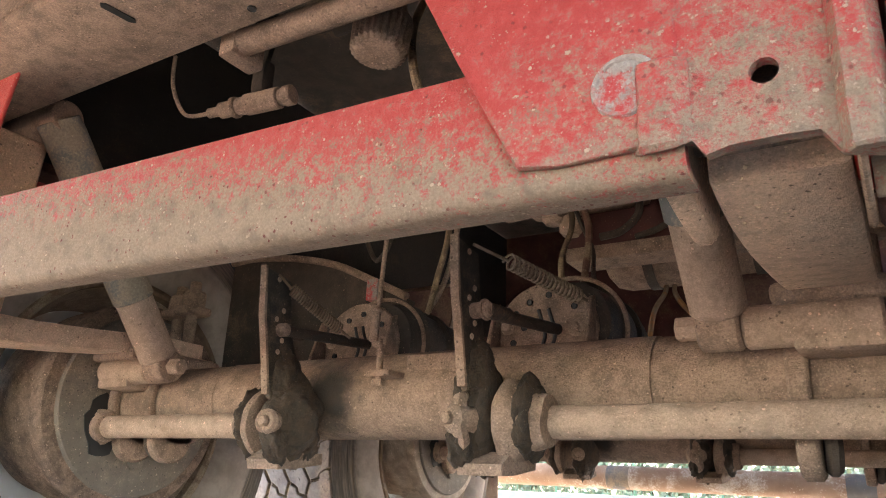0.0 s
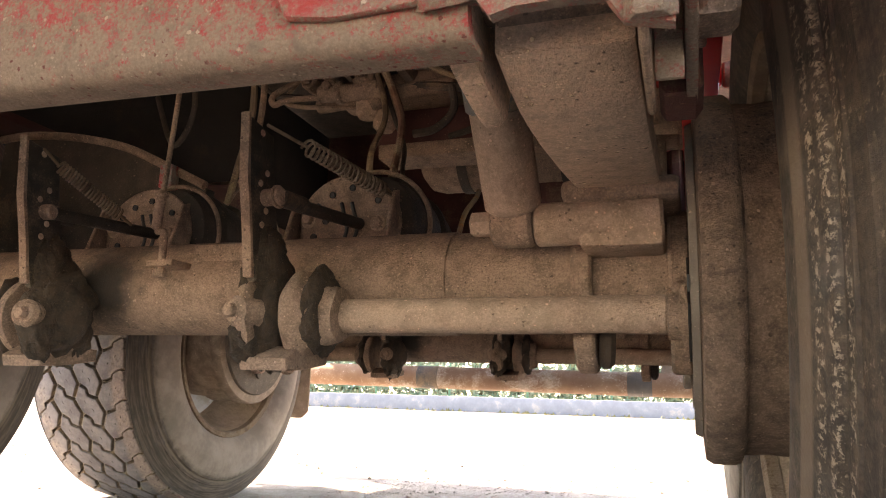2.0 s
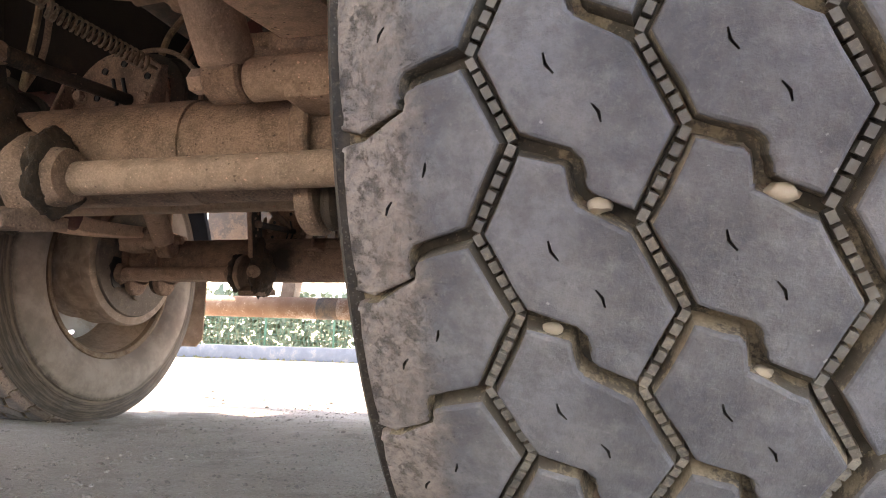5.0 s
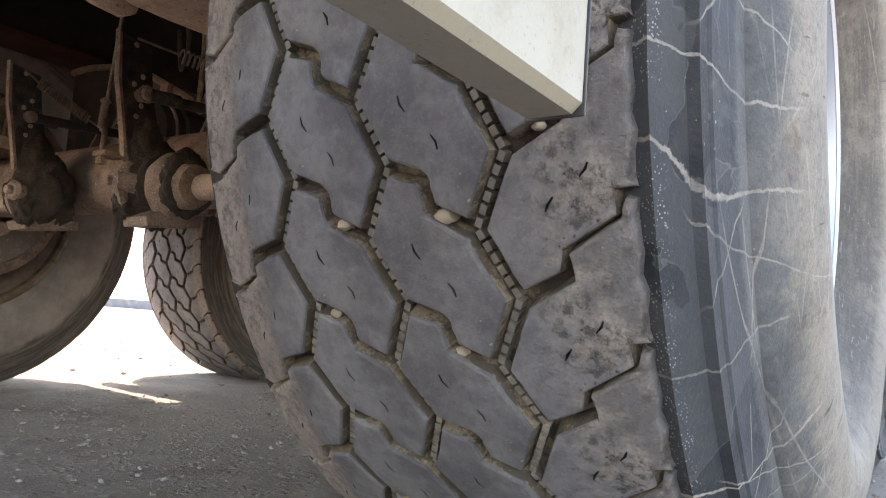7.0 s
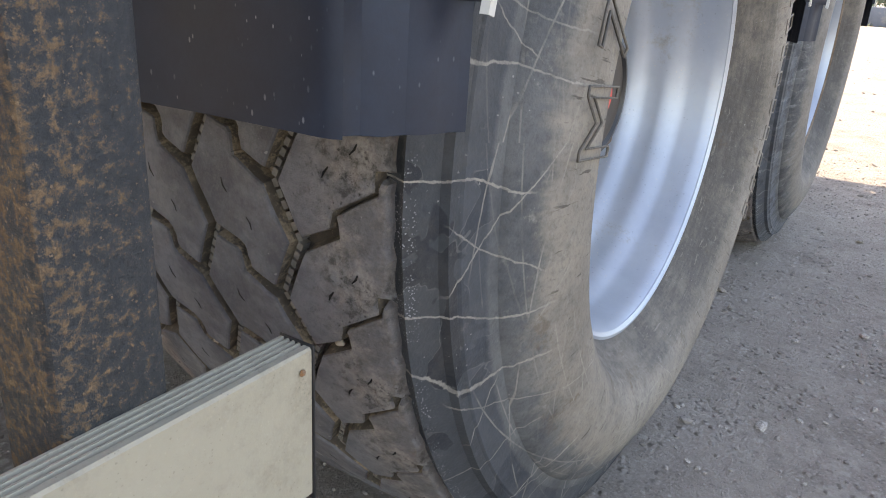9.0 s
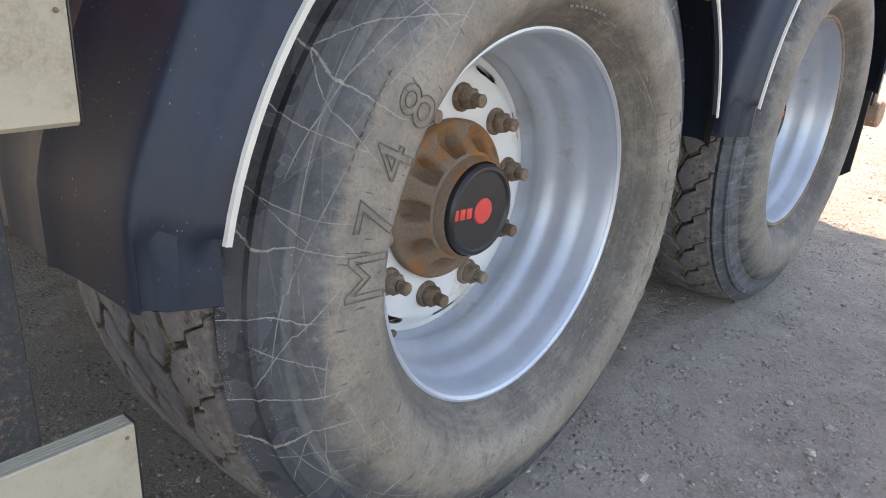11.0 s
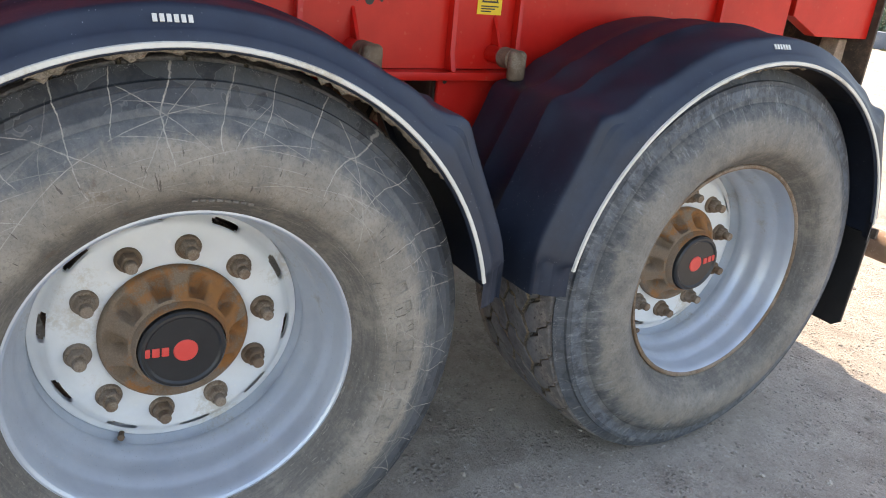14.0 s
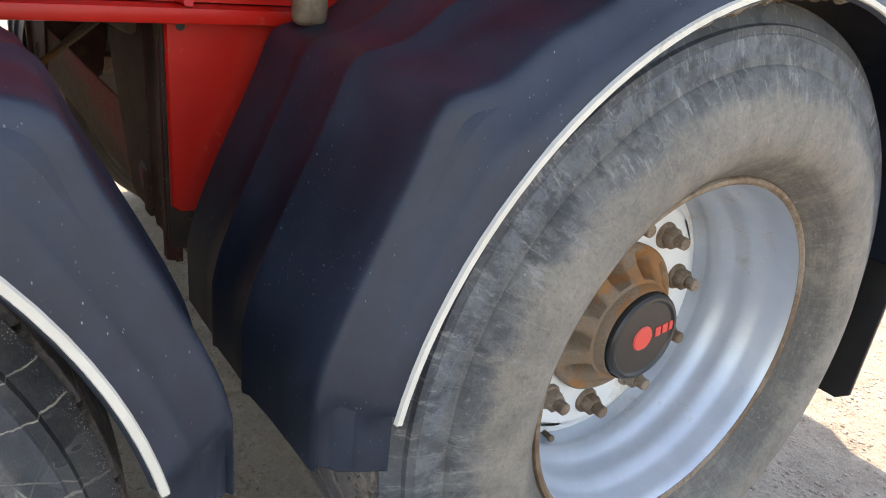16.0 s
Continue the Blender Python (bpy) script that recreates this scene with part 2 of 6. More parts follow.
def plastic():
    """Glossy blue-black plastic with fine pale nicks and a thin film of dust."""
    mat, nt, p = nodes_of("blue_black_plastic")
    t = Tree(nt)
    film, fine = t.noise(9, 7, 0.7), t.noise(220, 3, 0.7)
    colour = t.mix(t.ramp(film, 0.35, 0.7), (0.009, 0.0145, 0.028), (0.018, 0.0275, 0.048))
    nicks = None
    for turn, scale, seed in ((0, 26, 0.0), (35, 34, 3.0), (-50, 30, 7.0), (80, 44, 11.0)):
        m = t.add("Mapping")
        m.inputs["Rotation"].default_value = (radians(turn), radians(turn * 0.6), 0)
        m.inputs["Location"].default_value = (seed, seed * 1.7, seed * 0.6)
        m.inputs["Scale"].default_value = (1.9, 1.9, 0.9)
        t.link(t.co, m.inputs["Vector"])
        one = t.math("MULTIPLY", t.ramp(t.voronoi(scale * 2, "F1", m.outputs[0]), 0.05, 0.1, 1.0, 0.0), t.ramp(t.noise(6 + turn * 0.02, 3), 0.52, 0.66))
        nicks = one if nicks is None else t.math("MAXIMUM", nicks, one)
    colour = t.mix(t.math("MULTIPLY", nicks, 0.7), colour, (0.3, 0.31, 0.33))
    t.link(colour, p.inputs["Base Color"])
    t.link(t.ramp(film, 0.3, 0.75, 0.5, 0.62), p.inputs["Roughness"])
    p.inputs["Specular IOR Level"].default_value = 0.44
    t.link(t.bump(t.math("ADD", film, t.math("MULTIPLY", fine, 0.25)), 0.12, 0.004), p.inputs["Normal"])
    return mat


M_PLASTIC = plastic()


RIDGE = 0.41            # raised ring on the inner side wall


def rubber(name, side, scarred=1.0):
    """Worn tyre rubber; the side walls carry a brown film near the rim and pale scratches."""
    mat, nt, p = nodes_of(name)
    t = Tree(nt)
    big, mid, fine = t.noise(5, 4), t.noise(28, 6, 0.65), t.noise(300, 3, 0.7)
    if side:
        sep = t.add("SeparateXYZ")
        t.link(t.co, sep.inputs[0])
        x, y, z = sep.outputs
        r = t.math("SQRT", t.math("ADD", t.math("MULTIPLY", y, y), t.math("MULTIPLY", z, z)))
        around = t.math("ARCTAN2", z, y)
        def polar(scale_round, scale_out, detail, rough):
            # noise drawn out along the radius or round the wheel
            c = t.add("CombineXYZ")
            for i, v in enumerate((t.math("MULTIPLY", t.math("COSINE", around), scale_round), t.math("MULTIPLY", t.math("SINE", around), scale_round), t.math("MULTIPLY", r, scale_out))):
                t.link(v, c.inputs[i])
            return t.noise(1.0, detail, rough, vector=c.outputs[0])
        streak, brush = polar(26, 9, 5, 0.65), polar(5, 160, 5, 0.7)
        lift = 1.0 if scarred > 0.5 else 2.4
        soft = t.mix(t.ramp(mid, 0.3, 0.7), (0.011 * lift, 0.014 * lift, 0.019 * lift), (0.026 * lift, 0.03 * lift, 0.037 * lift))
        band = t.mix(t.ramp(mid, 0.3, 0.7), (0.03 * lift, 0.036 * lift, 0.045 * lift), (0.05 * lift, 0.056 * lift, 0.066 * lift))
        edge = t.math("ADD", r, t.math("MULTIPLY", t.math("SUBTRACT", streak, 0.5), 0.006))
        dark = t.mix(t.ramp(edge, 0.4845, 0.4875), band, soft)
        pale = t.mix(t.ramp(t.noise(14, 7, 0.7), 0.3, 0.7), (0.062, 0.067, 0.072), (0.13, 0.133, 0.134))
        colour = t.mix(t.ramp(edge, 0.4585, 0.4625), pale, dark)
        fringe = t.math("ADD", r, t.math("ADD", t.math("MULTIPLY", t.math("SUBTRACT", streak, 0.5), 0.04), t.math("MULTIPLY", t.math("SUBTRACT", t.noise(9, 8, 0.7), 0.5), 0.085)))
        film = t.math("MULTIPLY", t.ramp(fringe, 0.404, 0.432, 1.0, 0.0), t.ramp(mid, 0.25, 0.6, 0.6, 0.95))
        colour = t.mix(t.math("MULTIPLY", film, 0.5 + 0.5 * scarred), colour, t.mix(t.ramp(big, 0.35, 0.65), (0.19, 0.163, 0.132), (0.29, 0.255, 0.212)))
        # darker, rubbed zone next to the rim
        rub = t.math("MULTIPLY", t.ramp(t.math("ADD", r, t.math("MULTIPLY", t.math("SUBTRACT", streak, 0.5), 0.03)), 0.322, 0.344, 0.7, 0.0), t.ramp(brush, 0.35, 0.6, 0.55, 1.0))
        colour = t.mix(rub, colour, (0.06, 0.055, 0.05))
        hair = t.math("MULTIPLY", t.ramp(brush, 0.6, 0.68), t.ramp(r, 0.345, 0.375, 0.7, 0.0))
        colour = t.mix(t.math("MULTIPLY", hair, scarred), colour, (0.28, 0.25, 0.21))
        inside = t.ramp(x, -0.2, -0.12, 1.0, 0.0)
        def chance(cell, seed):
            w = t.add("TexWhiteNoise", noise_dimensions="1D")
            t.link(t.math("ADD", cell, seed), w.inputs["W"])
            return w.outputs["Value"]
        wobble = t.math("SUBTRACT", t.noise(7, 1, 0.4), 0.5)
        shiver = t.math("SUBTRACT", t.noise(75, 4, 0.65), 0.5)
        holes = t.noise(9, 4, 0.6)
        lines = None
        # families of cuts: count round the wheel, lean, wander, width, nearest and farthest start, end, strength
        for i, (count, lean, wander, width, lo, hi, end, gain) in enumerate((
                (36, 2, 1.4, 0.0013, 0.36, 0.43, 0.53, 1.0), (19, 5, 0.8, 0.0009, 0.33, 0.46, 0.505, 0.8), (17, -7, 0.7, 0.001, 0.3, 0.45, 0.5, 0.8),
                (11, 17, 0.7, 0.001, 0.33, 0.42, 0.49, 0.75), (13, -22, 0.6, 0.001, 0.33, 0.42, 0.48, 0.7), (7, 36, 0.5, 0.0009, 0.3, 0.4, 0.47, 0.6), (23, -34, 0.6, 0.0008, 0.3, 0.4, 0.44, 0.5))):
            turn = t.math("MULTIPLY", around, count / (2 * math.pi))
            bend = t.math("ADD", t.math("MULTIPLY", wobble, wander * 0.5 * count / 19), t.math("MULTIPLY", shiver, 0.045 * count / 19))
            u = t.math("ADD", t.math("ADD", turn, t.math("MULTIPLY", r, lean)), bend)
            cell = t.math("FLOOR", u)
            place_in = t.math("SUBTRACT", t.math("FRACT", u), t.math("ADD", 0.25, t.math("MULTIPLY", chance(cell, i * 31.7), 0.5)))
            slant = math.sqrt(1 + (lean * 2 * math.pi * 0.42 / count) ** 2)
            dist = t.math("MULTIPLY", t.math("ABSOLUTE", place_in), 2 * math.pi * 0.42 / count / slant)
            start = t.math("ADD", lo, t.math("MULTIPLY", chance(cell, i * 31.7 + 7.3), hi - lo))
            one = t.math("MULTIPLY", t.ramp(dist, width * 0.35, width, 1.0, 0.0), t.ramp(t.math("SUBTRACT", r, start), -0.004, 0.012))
            one = t.math("MULTIPLY", one, t.ramp(r, end - 0.012, end, 1.0, 0.0))
            one = t.math("MULTIPLY", one, t.math("MULTIPLY", t.ramp(chance(cell, i * 31.7 + 3.9), 0.05, 0.4, 0.2 if i else 0.6, 1.0), gain * scarred))
            if i:
                one = t.math("MULTIPLY", one, t.ramp(holes, 0.34 + 0.02 * i, 0.44 + 0.02 * i))
            lines = one if lines is None else t.math("MAXIMUM", lines, one)
        lines = t.math("MULTIPLY", lines, t.math("SUBTRACT", 1.0, inside))
        colour = t.mix(t.math("MULTIPLY", lines, t.ramp(t.noise(45, 3), 0.32, 0.58, 0.5, 0.95)), colour, (0.33, 0.3, 0.258))
        # tan smears and darker wet-looking patches, fewer beyond the ridge
        low = t.ramp(r, 0.432, 0.458, 1.0, 0.22)
        smear = t.ramp(t.noise(11, 10, 0.72, 0.15), 0.47, 0.62, 0.0, 0.3)
        colour = t.mix(t.math("MULTIPLY", smear, low), colour, (0.29, 0.25, 0.2))
        colour = t.mix(t.ramp(t.noise(8, 10, 0.75, 0.15), 0.54, 0.66, 0.0, 0.5), colour, (0.075, 0.07, 0.064))
        scuff = t.ramp(t.noise(60, 5, 0.75), 0.58, 0.75, 0.0, 0.5)
        colour = t.mix(t.math("MULTIPLY", scuff, low), colour, (0.3, 0.28, 0.25))
        colour = t.mix(t.ramp(t.noise(170, 4, 0.8), 0.45, 0.7, 0.0, 0.35), colour, (0.045, 0.042, 0.04))
        colour = t.mix(t.math("MULTIPLY", low, t.ramp(t.noise(120, 5, 0.8), 0.54, 0.74, 0.0, 0.3)), colour, (0.26, 0.245, 0.22))
        fleck = t.math("MULTIPLY", t.specks(150, 0.02, 0.1, 0.7), t.ramp(t.noise(14, 3), 0.52, 0.66))
        colour = t.mix(fleck, colour, (0.38, 0.365, 0.34))
        if scarred < 0.5:
            worn_off = t.math("MULTIPLY", t.ramp(polar(16, 26, 7, 0.75), 0.46, 0.6), t.ramp(fringe, 0.41, 0.45, 0.1, 0.85))
            colour = t.mix(worn_off, colour, (0.04, 0.043, 0.048))
            bright = t.math("MULTIPLY", t.ramp(polar(30, 20, 6, 0.75), 0.54, 0.68), t.ramp(fringe, 0.39, 0.44, 0.2, 0.7))
            colour = t.mix(bright, colour, (0.24, 0.245, 0.25))
        # thin clear film peeling off the outer zone in sharp-edged patches
        peel = t.noise(13, 3, 0.5, 0.5)
        outer_zone = t.math("MULTIPLY", t.ramp(r, 0.45, 0.462), t.math("SUBTRACT", 1.0, inside))
        colour = t.mix(t.math("MULTIPLY", outer_zone, t.ramp(peel, 0.5, 0.514, 0.0, 0.24)), colour, (0.11, 0.117, 0.122))
        rim_of = t.ramp(t.math("ABSOLUTE", t.math("SUBTRACT", peel, 0.507)), 0.002, 0.006, 0.2, 0.0)
        colour = t.mix(t.math("MULTIPLY", outer_zone, t.math("MULTIPLY", rim_of, t.ramp(t.noise(30, 3), 0.42, 0.58))), colour, (0.27, 0.26, 0.235))
        # short dark shavings and a brown scuff where the film is thickest
        shaving = t.math("MULTIPLY", t.ramp(polar(70, 30, 3, 0.6), 0.64, 0.69, 0.0, 0.75), t.math("MULTIPLY", t.ramp(r, 0.33, 0.345), t.ramp(r, 0.4, 0.42, 1.0, 0.0)))
        colour = t.mix(t.math("MULTIPLY", shaving, scarred), colour, (0.05, 0.04, 0.032))
        brown = t.math("MULTIPLY", t.ramp(t.noise(17, 6, 0.72), 0.6, 0.67, 0.0, 0.55), t.ramp(r, 0.42, 0.44, 1.0, 0.0))
        colour = t.mix(t.math("MULTIPLY", brown, scarred), colour, (0.115, 0.08, 0.052))
        crust = t.math("MULTIPLY", t.specks(420, 0.16, 0.3, 0.8), t.math("MULTIPLY", t.ramp(edge, 0.509, 0.515), t.ramp(t.noise(22, 5, 0.7), 0.4, 0.56)))
        colour = t.mix(crust, colour, (0.3, 0.3, 0.3))
        # mud on the side that faces the axle
        mud = t.mix(t.ramp(t.noise(55, 8, 0.75), 0.36, 0.68), (0.015, 0.01, 0.007), (0.068, 0.047, 0.033)) if scarred > 0.5 else t.mix(t.ramp(t.noise(12, 8, 0.7), 0.35, 0.65), (0.21, 0.174, 0.151), (0.31, 0.26, 0.228))
        if scarred > 0.5:
            mud = t.mix(t.math("MULTIPLY", t.ramp(brush, 0.45, 0.62), t.ramp(r, 0.40, 0.5, 0.1, 0.45)), mud, (0.085, 0.06, 0.042))
            dots = t.math("MULTIPLY", t.ramp(t.noise(190, 5, 0.75), 0.55, 0.66, 0.0, 0.6), t.ramp(t.noise(18, 5, 0.7), 0.45, 0.58))
            mud = t.mix(dots, mud, (0.24, 0.182, 0.135))
            mud = t.mix(t.ramp(t.noise(30, 6, 0.75), 0.52, 0.62, 0.0, 0.8), mud, (0.016, 0.011, 0.008))
            ridge = t.math("MULTIPLY", t.ramp(r, RIDGE - 0.012, RIDGE - 0.008), t.ramp(r, RIDGE + 0.006, RIDGE + 0.012, 1.0, 0.0))
            mud = t.mix(t.math("MULTIPLY", ridge, 0.7), mud, (0.14, 0.1, 0.07))
            crumbs = t.ramp(t.noise(150, 5, 0.75), 0.5, 0.6, 0.0, 0.7)
            for at in (RIDGE + 0.02, RIDGE + 0.034, RIDGE + 0.047):
                near = t.ramp(t.math("ABSOLUTE", t.math("SUBTRACT", edge, at)), 0.002, 0.006, 1.0, 0.0)
                mud = t.mix(t.math("MULTIPLY", near, crumbs), mud, (0.36, 0.29, 0.22))
        else:
            grime = t.math("ADD", r, t.math("MULTIPLY", t.math("SUBTRACT", t.noise(14, 6, 0.7), 0.5), 0.05))
            mud = t.mix(t.ramp(grime, 0.425, 0.45, 0.0, 0.9), mud, t.mix(t.ramp(brush, 0.42, 0.62), (0.035, 0.027, 0.021), (0.12, 0.092, 0.07)))
            ring = t.ramp(t.math("ABSOLUTE", t.math("SUBTRACT", edge, 0.452)), 0.002, 0.006, 0.5, 0.0)
            mud = t.mix(ring, mud, (0.2, 0.16, 0.125))
        colour = t.mix(t.math("MULTIPLY", inside, t.ramp(t.noise(9, 5, 0.7), 0.25, 0.55, 0.75, 1.0)), colour, mud)
        high = t.math("ADD", mid, t.math("MULTIPLY", fine, 0.4))
    else:
        info = t.add("ObjectInfo")
        sep = t.add("SeparateXYZ")
        t.link(t.co, sep.inputs[0])
        x = sep.outputs[0]
        grain, cloud = t.noise(130, 6, 0.7), t.noise(16, 7, 0.65)
        colour = t.mix(t.ramp(cloud, 0.36, 0.64), (0.058, 0.061, 0.076), (0.155, 0.156, 0.172))
        colour = t.mix(t.ramp(mid, 0.42, 0.72, 0.0, 0.45), colour, (0.2, 0.195, 0.19))
        colour = t.mix(t.ramp(grain, 0.42, 0.7, 0.0, 0.35), colour, (0.08, 0.078, 0.08))
        colour = t.mix(t.ramp(fine, 0.52, 0.78, 0.0, 0.3), colour, (0.24, 0.23, 0.22))
        colour = t.mix(t.ramp(t.noise(48, 8, 0.78), 0.44, 0.64, 0.0, 0.45), colour, (0.055, 0.056, 0.064))
        colour = t.mix(t.ramp(t.noise(34, 8, 0.8), 0.52, 0.68, 0.0, 0.45), colour, (0.21, 0.205, 0.2))
        # pinkish dust over the inner shoulder, darker scuffed rubber on the outer one
        ragged = t.math("ADD", x, t.math("MULTIPLY", t.math("SUBTRACT", cloud, 0.5), 0.09))
        dust = t.math("MULTIPLY", t.ramp(ragged, -0.15, -0.115, 0.95, 0.12), t.math("ADD", 0.7, t.math("MULTIPLY", info.outputs["Random"], 0.3)))
        colour = t.mix(t.math("MULTIPLY", dust, t.ramp(grain, 0.3, 0.6, 0.6, 1.0)), colour, t.mix(t.ramp(mid, 0.35, 0.65), (0.25, 0.198, 0.172), (0.36, 0.288, 0.247)))
        scuffed = t.ramp(t.math("ABSOLUTE", ragged), 0.1, 0.15, 0.12, 1.0)
        torn = t.math("MULTIPLY", t.ramp(t.noise(18, 7, 0.75), 0.4, 0.6, 0.25, 0.9), t.ramp(x, 0.1, 0.14))
        colour = t.mix(torn, colour, t.mix(t.ramp(t.noise(70, 6, 0.75), 0.36, 0.64), (0.185, 0.155, 0.132), (0.34, 0.3, 0.265)))
        stain = t.math("MULTIPLY", t.ramp(t.noise(95, 8, 0.8), 0.5, 0.64, 0.0, 0.7), t.math("MULTIPLY", scuffed, t.ramp(t.noise(13, 4), 0.4, 0.6, 0.35, 1.0)))
        colour = t.mix(stain, colour, (0.05, 0.042, 0.037))
        pit = t.math("MULTIPLY", t.specks(170, 0.04, 0.14, 0.85), t.math("MULTIPLY", scuffed, t.ramp(t.noise(30, 3), 0.45, 0.6)))
        colour = t.mix(pit, colour, (0.035, 0.03, 0.027))
        crumb = t.math("MULTIPLY", t.specks(120, 0.0, 0.08, 0.6), t.ramp(t.noise(24, 3), 0.5, 0.62))
        colour = t.mix(crumb, colour, (0.32, 0.31, 0.3))
        high = t.math("SUBTRACT", t.math("ADD", t.math("MULTIPLY", grain, t.math("ADD", 0.35, scuffed)), t.math("MULTIPLY", fine, 0.35)), t.math("MULTIPLY", t.math("ADD", pit, stain), 0.6))
    t.link(colour, p.inputs["Base Color"])
    p.inputs["Roughness"].default_value = 0.78
    t.link(t.bump(high, 0.6 if side else 1.0, 0.003), p.inputs["Normal"])
    return mat


M_SIDE, M_SIDE_GREY, M_TREAD = rubber("scratched_sidewall_rubber", True), rubber("grey_sidewall_rubber", True, 0.22), rubber("worn_tread_rubber", False)
M_FLANK = worn("dusty_block_flank", (0.085, 0.07, 0.054), (0.135, 0.108, 0.08), (0.235, 0.185, 0.13), 0.66, 60, 0.9, 0, 0.5, 0.5)
M_RIB = worn("dusty_groove_rib", (0.15, 0.136, 0.12), (0.2, 0.182, 0.16), (0.27, 0.232, 0.19), 0.5, 60, 0.9, 0, 0.3, 0.3)
M_FLOOR = worn("dusty_groove_floor", (0.052, 0.043, 0.034), (0.095, 0.076, 0.057), (0.22, 0.172, 0.12), 0.5, 50, 0.9, 0, 0.6, 0.5, blotch=14)
M_GROOVE = worn("dusty_groove_rubber", (0.035, 0.032, 0.03), (0.055, 0.05, 0.044), (0.17, 0.14, 0.105), 0.45, 30, 0.9, 0, 0.3, 0.2)


def gravel():
    """Compacted gravel: dusty earth, packed stones, darker patches."""
    mat, nt, p = nodes_of("compacted_gravel")
    t = Tree(nt)
    big, mid, fine = t.noise(0.5, 5), t.noise(7, 8, 0.75), t.noise(90, 5, 0.75)
    colour = t.mix(t.ramp(big, 0.3, 0.7), (0.415, 0.357, 0.303), (0.5, 0.44, 0.382))
    colour = t.mix(t.ramp(mid, 0.32, 0.72), (0.35, 0.296, 0.248), colour)
    # darker, browner ground round a spot beside the wheel
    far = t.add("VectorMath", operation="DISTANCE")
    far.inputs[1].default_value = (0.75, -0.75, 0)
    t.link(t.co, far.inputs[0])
    dark_zone = t.math("ADD", far.outputs["Value"], t.math("MULTIPLY", t.math("SUBTRACT", t.noise(2.5, 6, 0.65), 0.5), 1.3))
    colour = t.mix(t.ramp(dark_zone, 0.45, 1.05, 0.7, 0.0), colour, (0.17, 0.143, 0.12))
    colour = t.mix(t.ramp(t.noise(2.2, 9, 0.78), 0.5, 0.62, 0.0, 0.6), colour, (0.2, 0.163, 0.133))
    for scale, gain in ((38, 0.6), (85, 0.7), (170, 0.6)):
        cells = t.add("TexVoronoi")
        cells.inputs["Scale"].default_value = scale
        t.link(t.co, cells.inputs["Vector"])
        bw = t.add("RGBToBW")
        t.link(cells.outputs["Color"], bw.inputs[0])
        spot = t.ramp(cells.outputs["Distance"], 0.18, 0.36, gain, 0.0)
        here = t.math("MULTIPLY", spot, t.ramp(t.noise(scale * 0.18, 4), 0.47, 0.6))
        colour = t.mix(here, colour, t.mix(t.ramp(bw.outputs[0], 0.25, 0.75), (0.16, 0.14, 0.12), (0.54, 0.49, 0.43)))
    colour = t.mix(t.ramp(fine, 0.42, 0.68, 0.0, 0.42), colour, (0.23, 0.195, 0.163))
    colour = t.mix(t.ramp(t.noise(240, 4, 0.8), 0.5, 0.72, 0.0, 0.5), colour, (0.54, 0.485, 0.425))
    t.link(colour, p.inputs["Base Color"])
    p.inputs["Roughness"].default_value = 0.95
    stone = t.voronoi(55)
    high = t.math("ADD", t.math("MULTIPLY", mid, 0.9), t.math("ADD", t.math("MULTIPLY", fine, 0.5), t.math("MULTIPLY", t.ramp(stone, 0.0, 0.45, 0.6, 0.0), t.ramp(t.noise(11, 4), 0.45, 0.6))))
    t.link(t.bump(high, 1.0, 0.025), p.inputs["Normal"])
    return mat


def grit():
    """Small stones, each of its own tone."""
    mat, nt, p = nodes_of("loose_stone")
    t = Tree(nt)
    own = t.add("NewGeometry").outputs["Random Per Island"]
    colour = t.mix(t.ramp(own, 0.0, 1.0), (0.2, 0.172, 0.147), (0.52, 0.47, 0.41))
    t.link(t.mix(t.ramp(t.noise(260, 4, 0.7), 0.35, 0.65), colour, (0.26, 0.23, 0.2)), p.inputs["Base Color"])
    p.inputs["Roughness"].default_value = 0.9
    return mat


M_GRIT = grit()
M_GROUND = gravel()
M_CONCRETE = worn("grey_concrete", (0.11, 0.125, 0.15), (0.14, 0.155, 0.18), (0.2, 0.2, 0.2), 0.3, 3, 0.85, 0, 0.3, 0.2)
M_LEAF = worn("hedge_leaves", (0.1, 0.13, 0.08), (0.125, 0.155, 0.1), (0.16, 0.18, 0.125), 0.3, 3, 0.6, 0, 0.1, 0.0)
M_GRASS = worn("dry_grass", (0.07, 0.08, 0.03), (0.1, 0.1, 0.045), (0.14, 0.13, 0.075), 0.3, 3, 0.8, 0, 0.1, 0.0)
M_FENCE = worn("green_fence_coating", (0.03, 0.1, 0.06), (0.04, 0.12, 0.07), (0.12, 0.14, 0.1), 0.2, 3, 0.5, 0, 0.1, 0.0)


# ---- building tools ----
def part(name, bm, material, parent=None, label="", smooth=40):
    """Links a bmesh as one mesh object under a thing or a part."""
    me = bpy.data.meshes.new(name)
    bmesh.ops.remove_doubles(bm, verts=bm.verts, dist=1e-5)
    bmesh.ops.recalc_face_normals(bm, faces=bm.faces)
    bm.to_mesh(me)
    bm.free()
    for m in material if isinstance(material, (list, tuple)) else (material,):
        me.materials.append(m)
    if smooth:
        me.shade_smooth()
        me.set_sharp_from_angle(angle=radians(smooth))
    ob = new(name, me)
    ob.parent = parent
    return tagged(ob, label)


def thing(name, label, category, group="", kind="", at=None):
    return tagged(place(new(name), at), label, category, group, kind)


def place(ob, at):
    if at is not None:
        ob.matrix_basis = at
    return ob


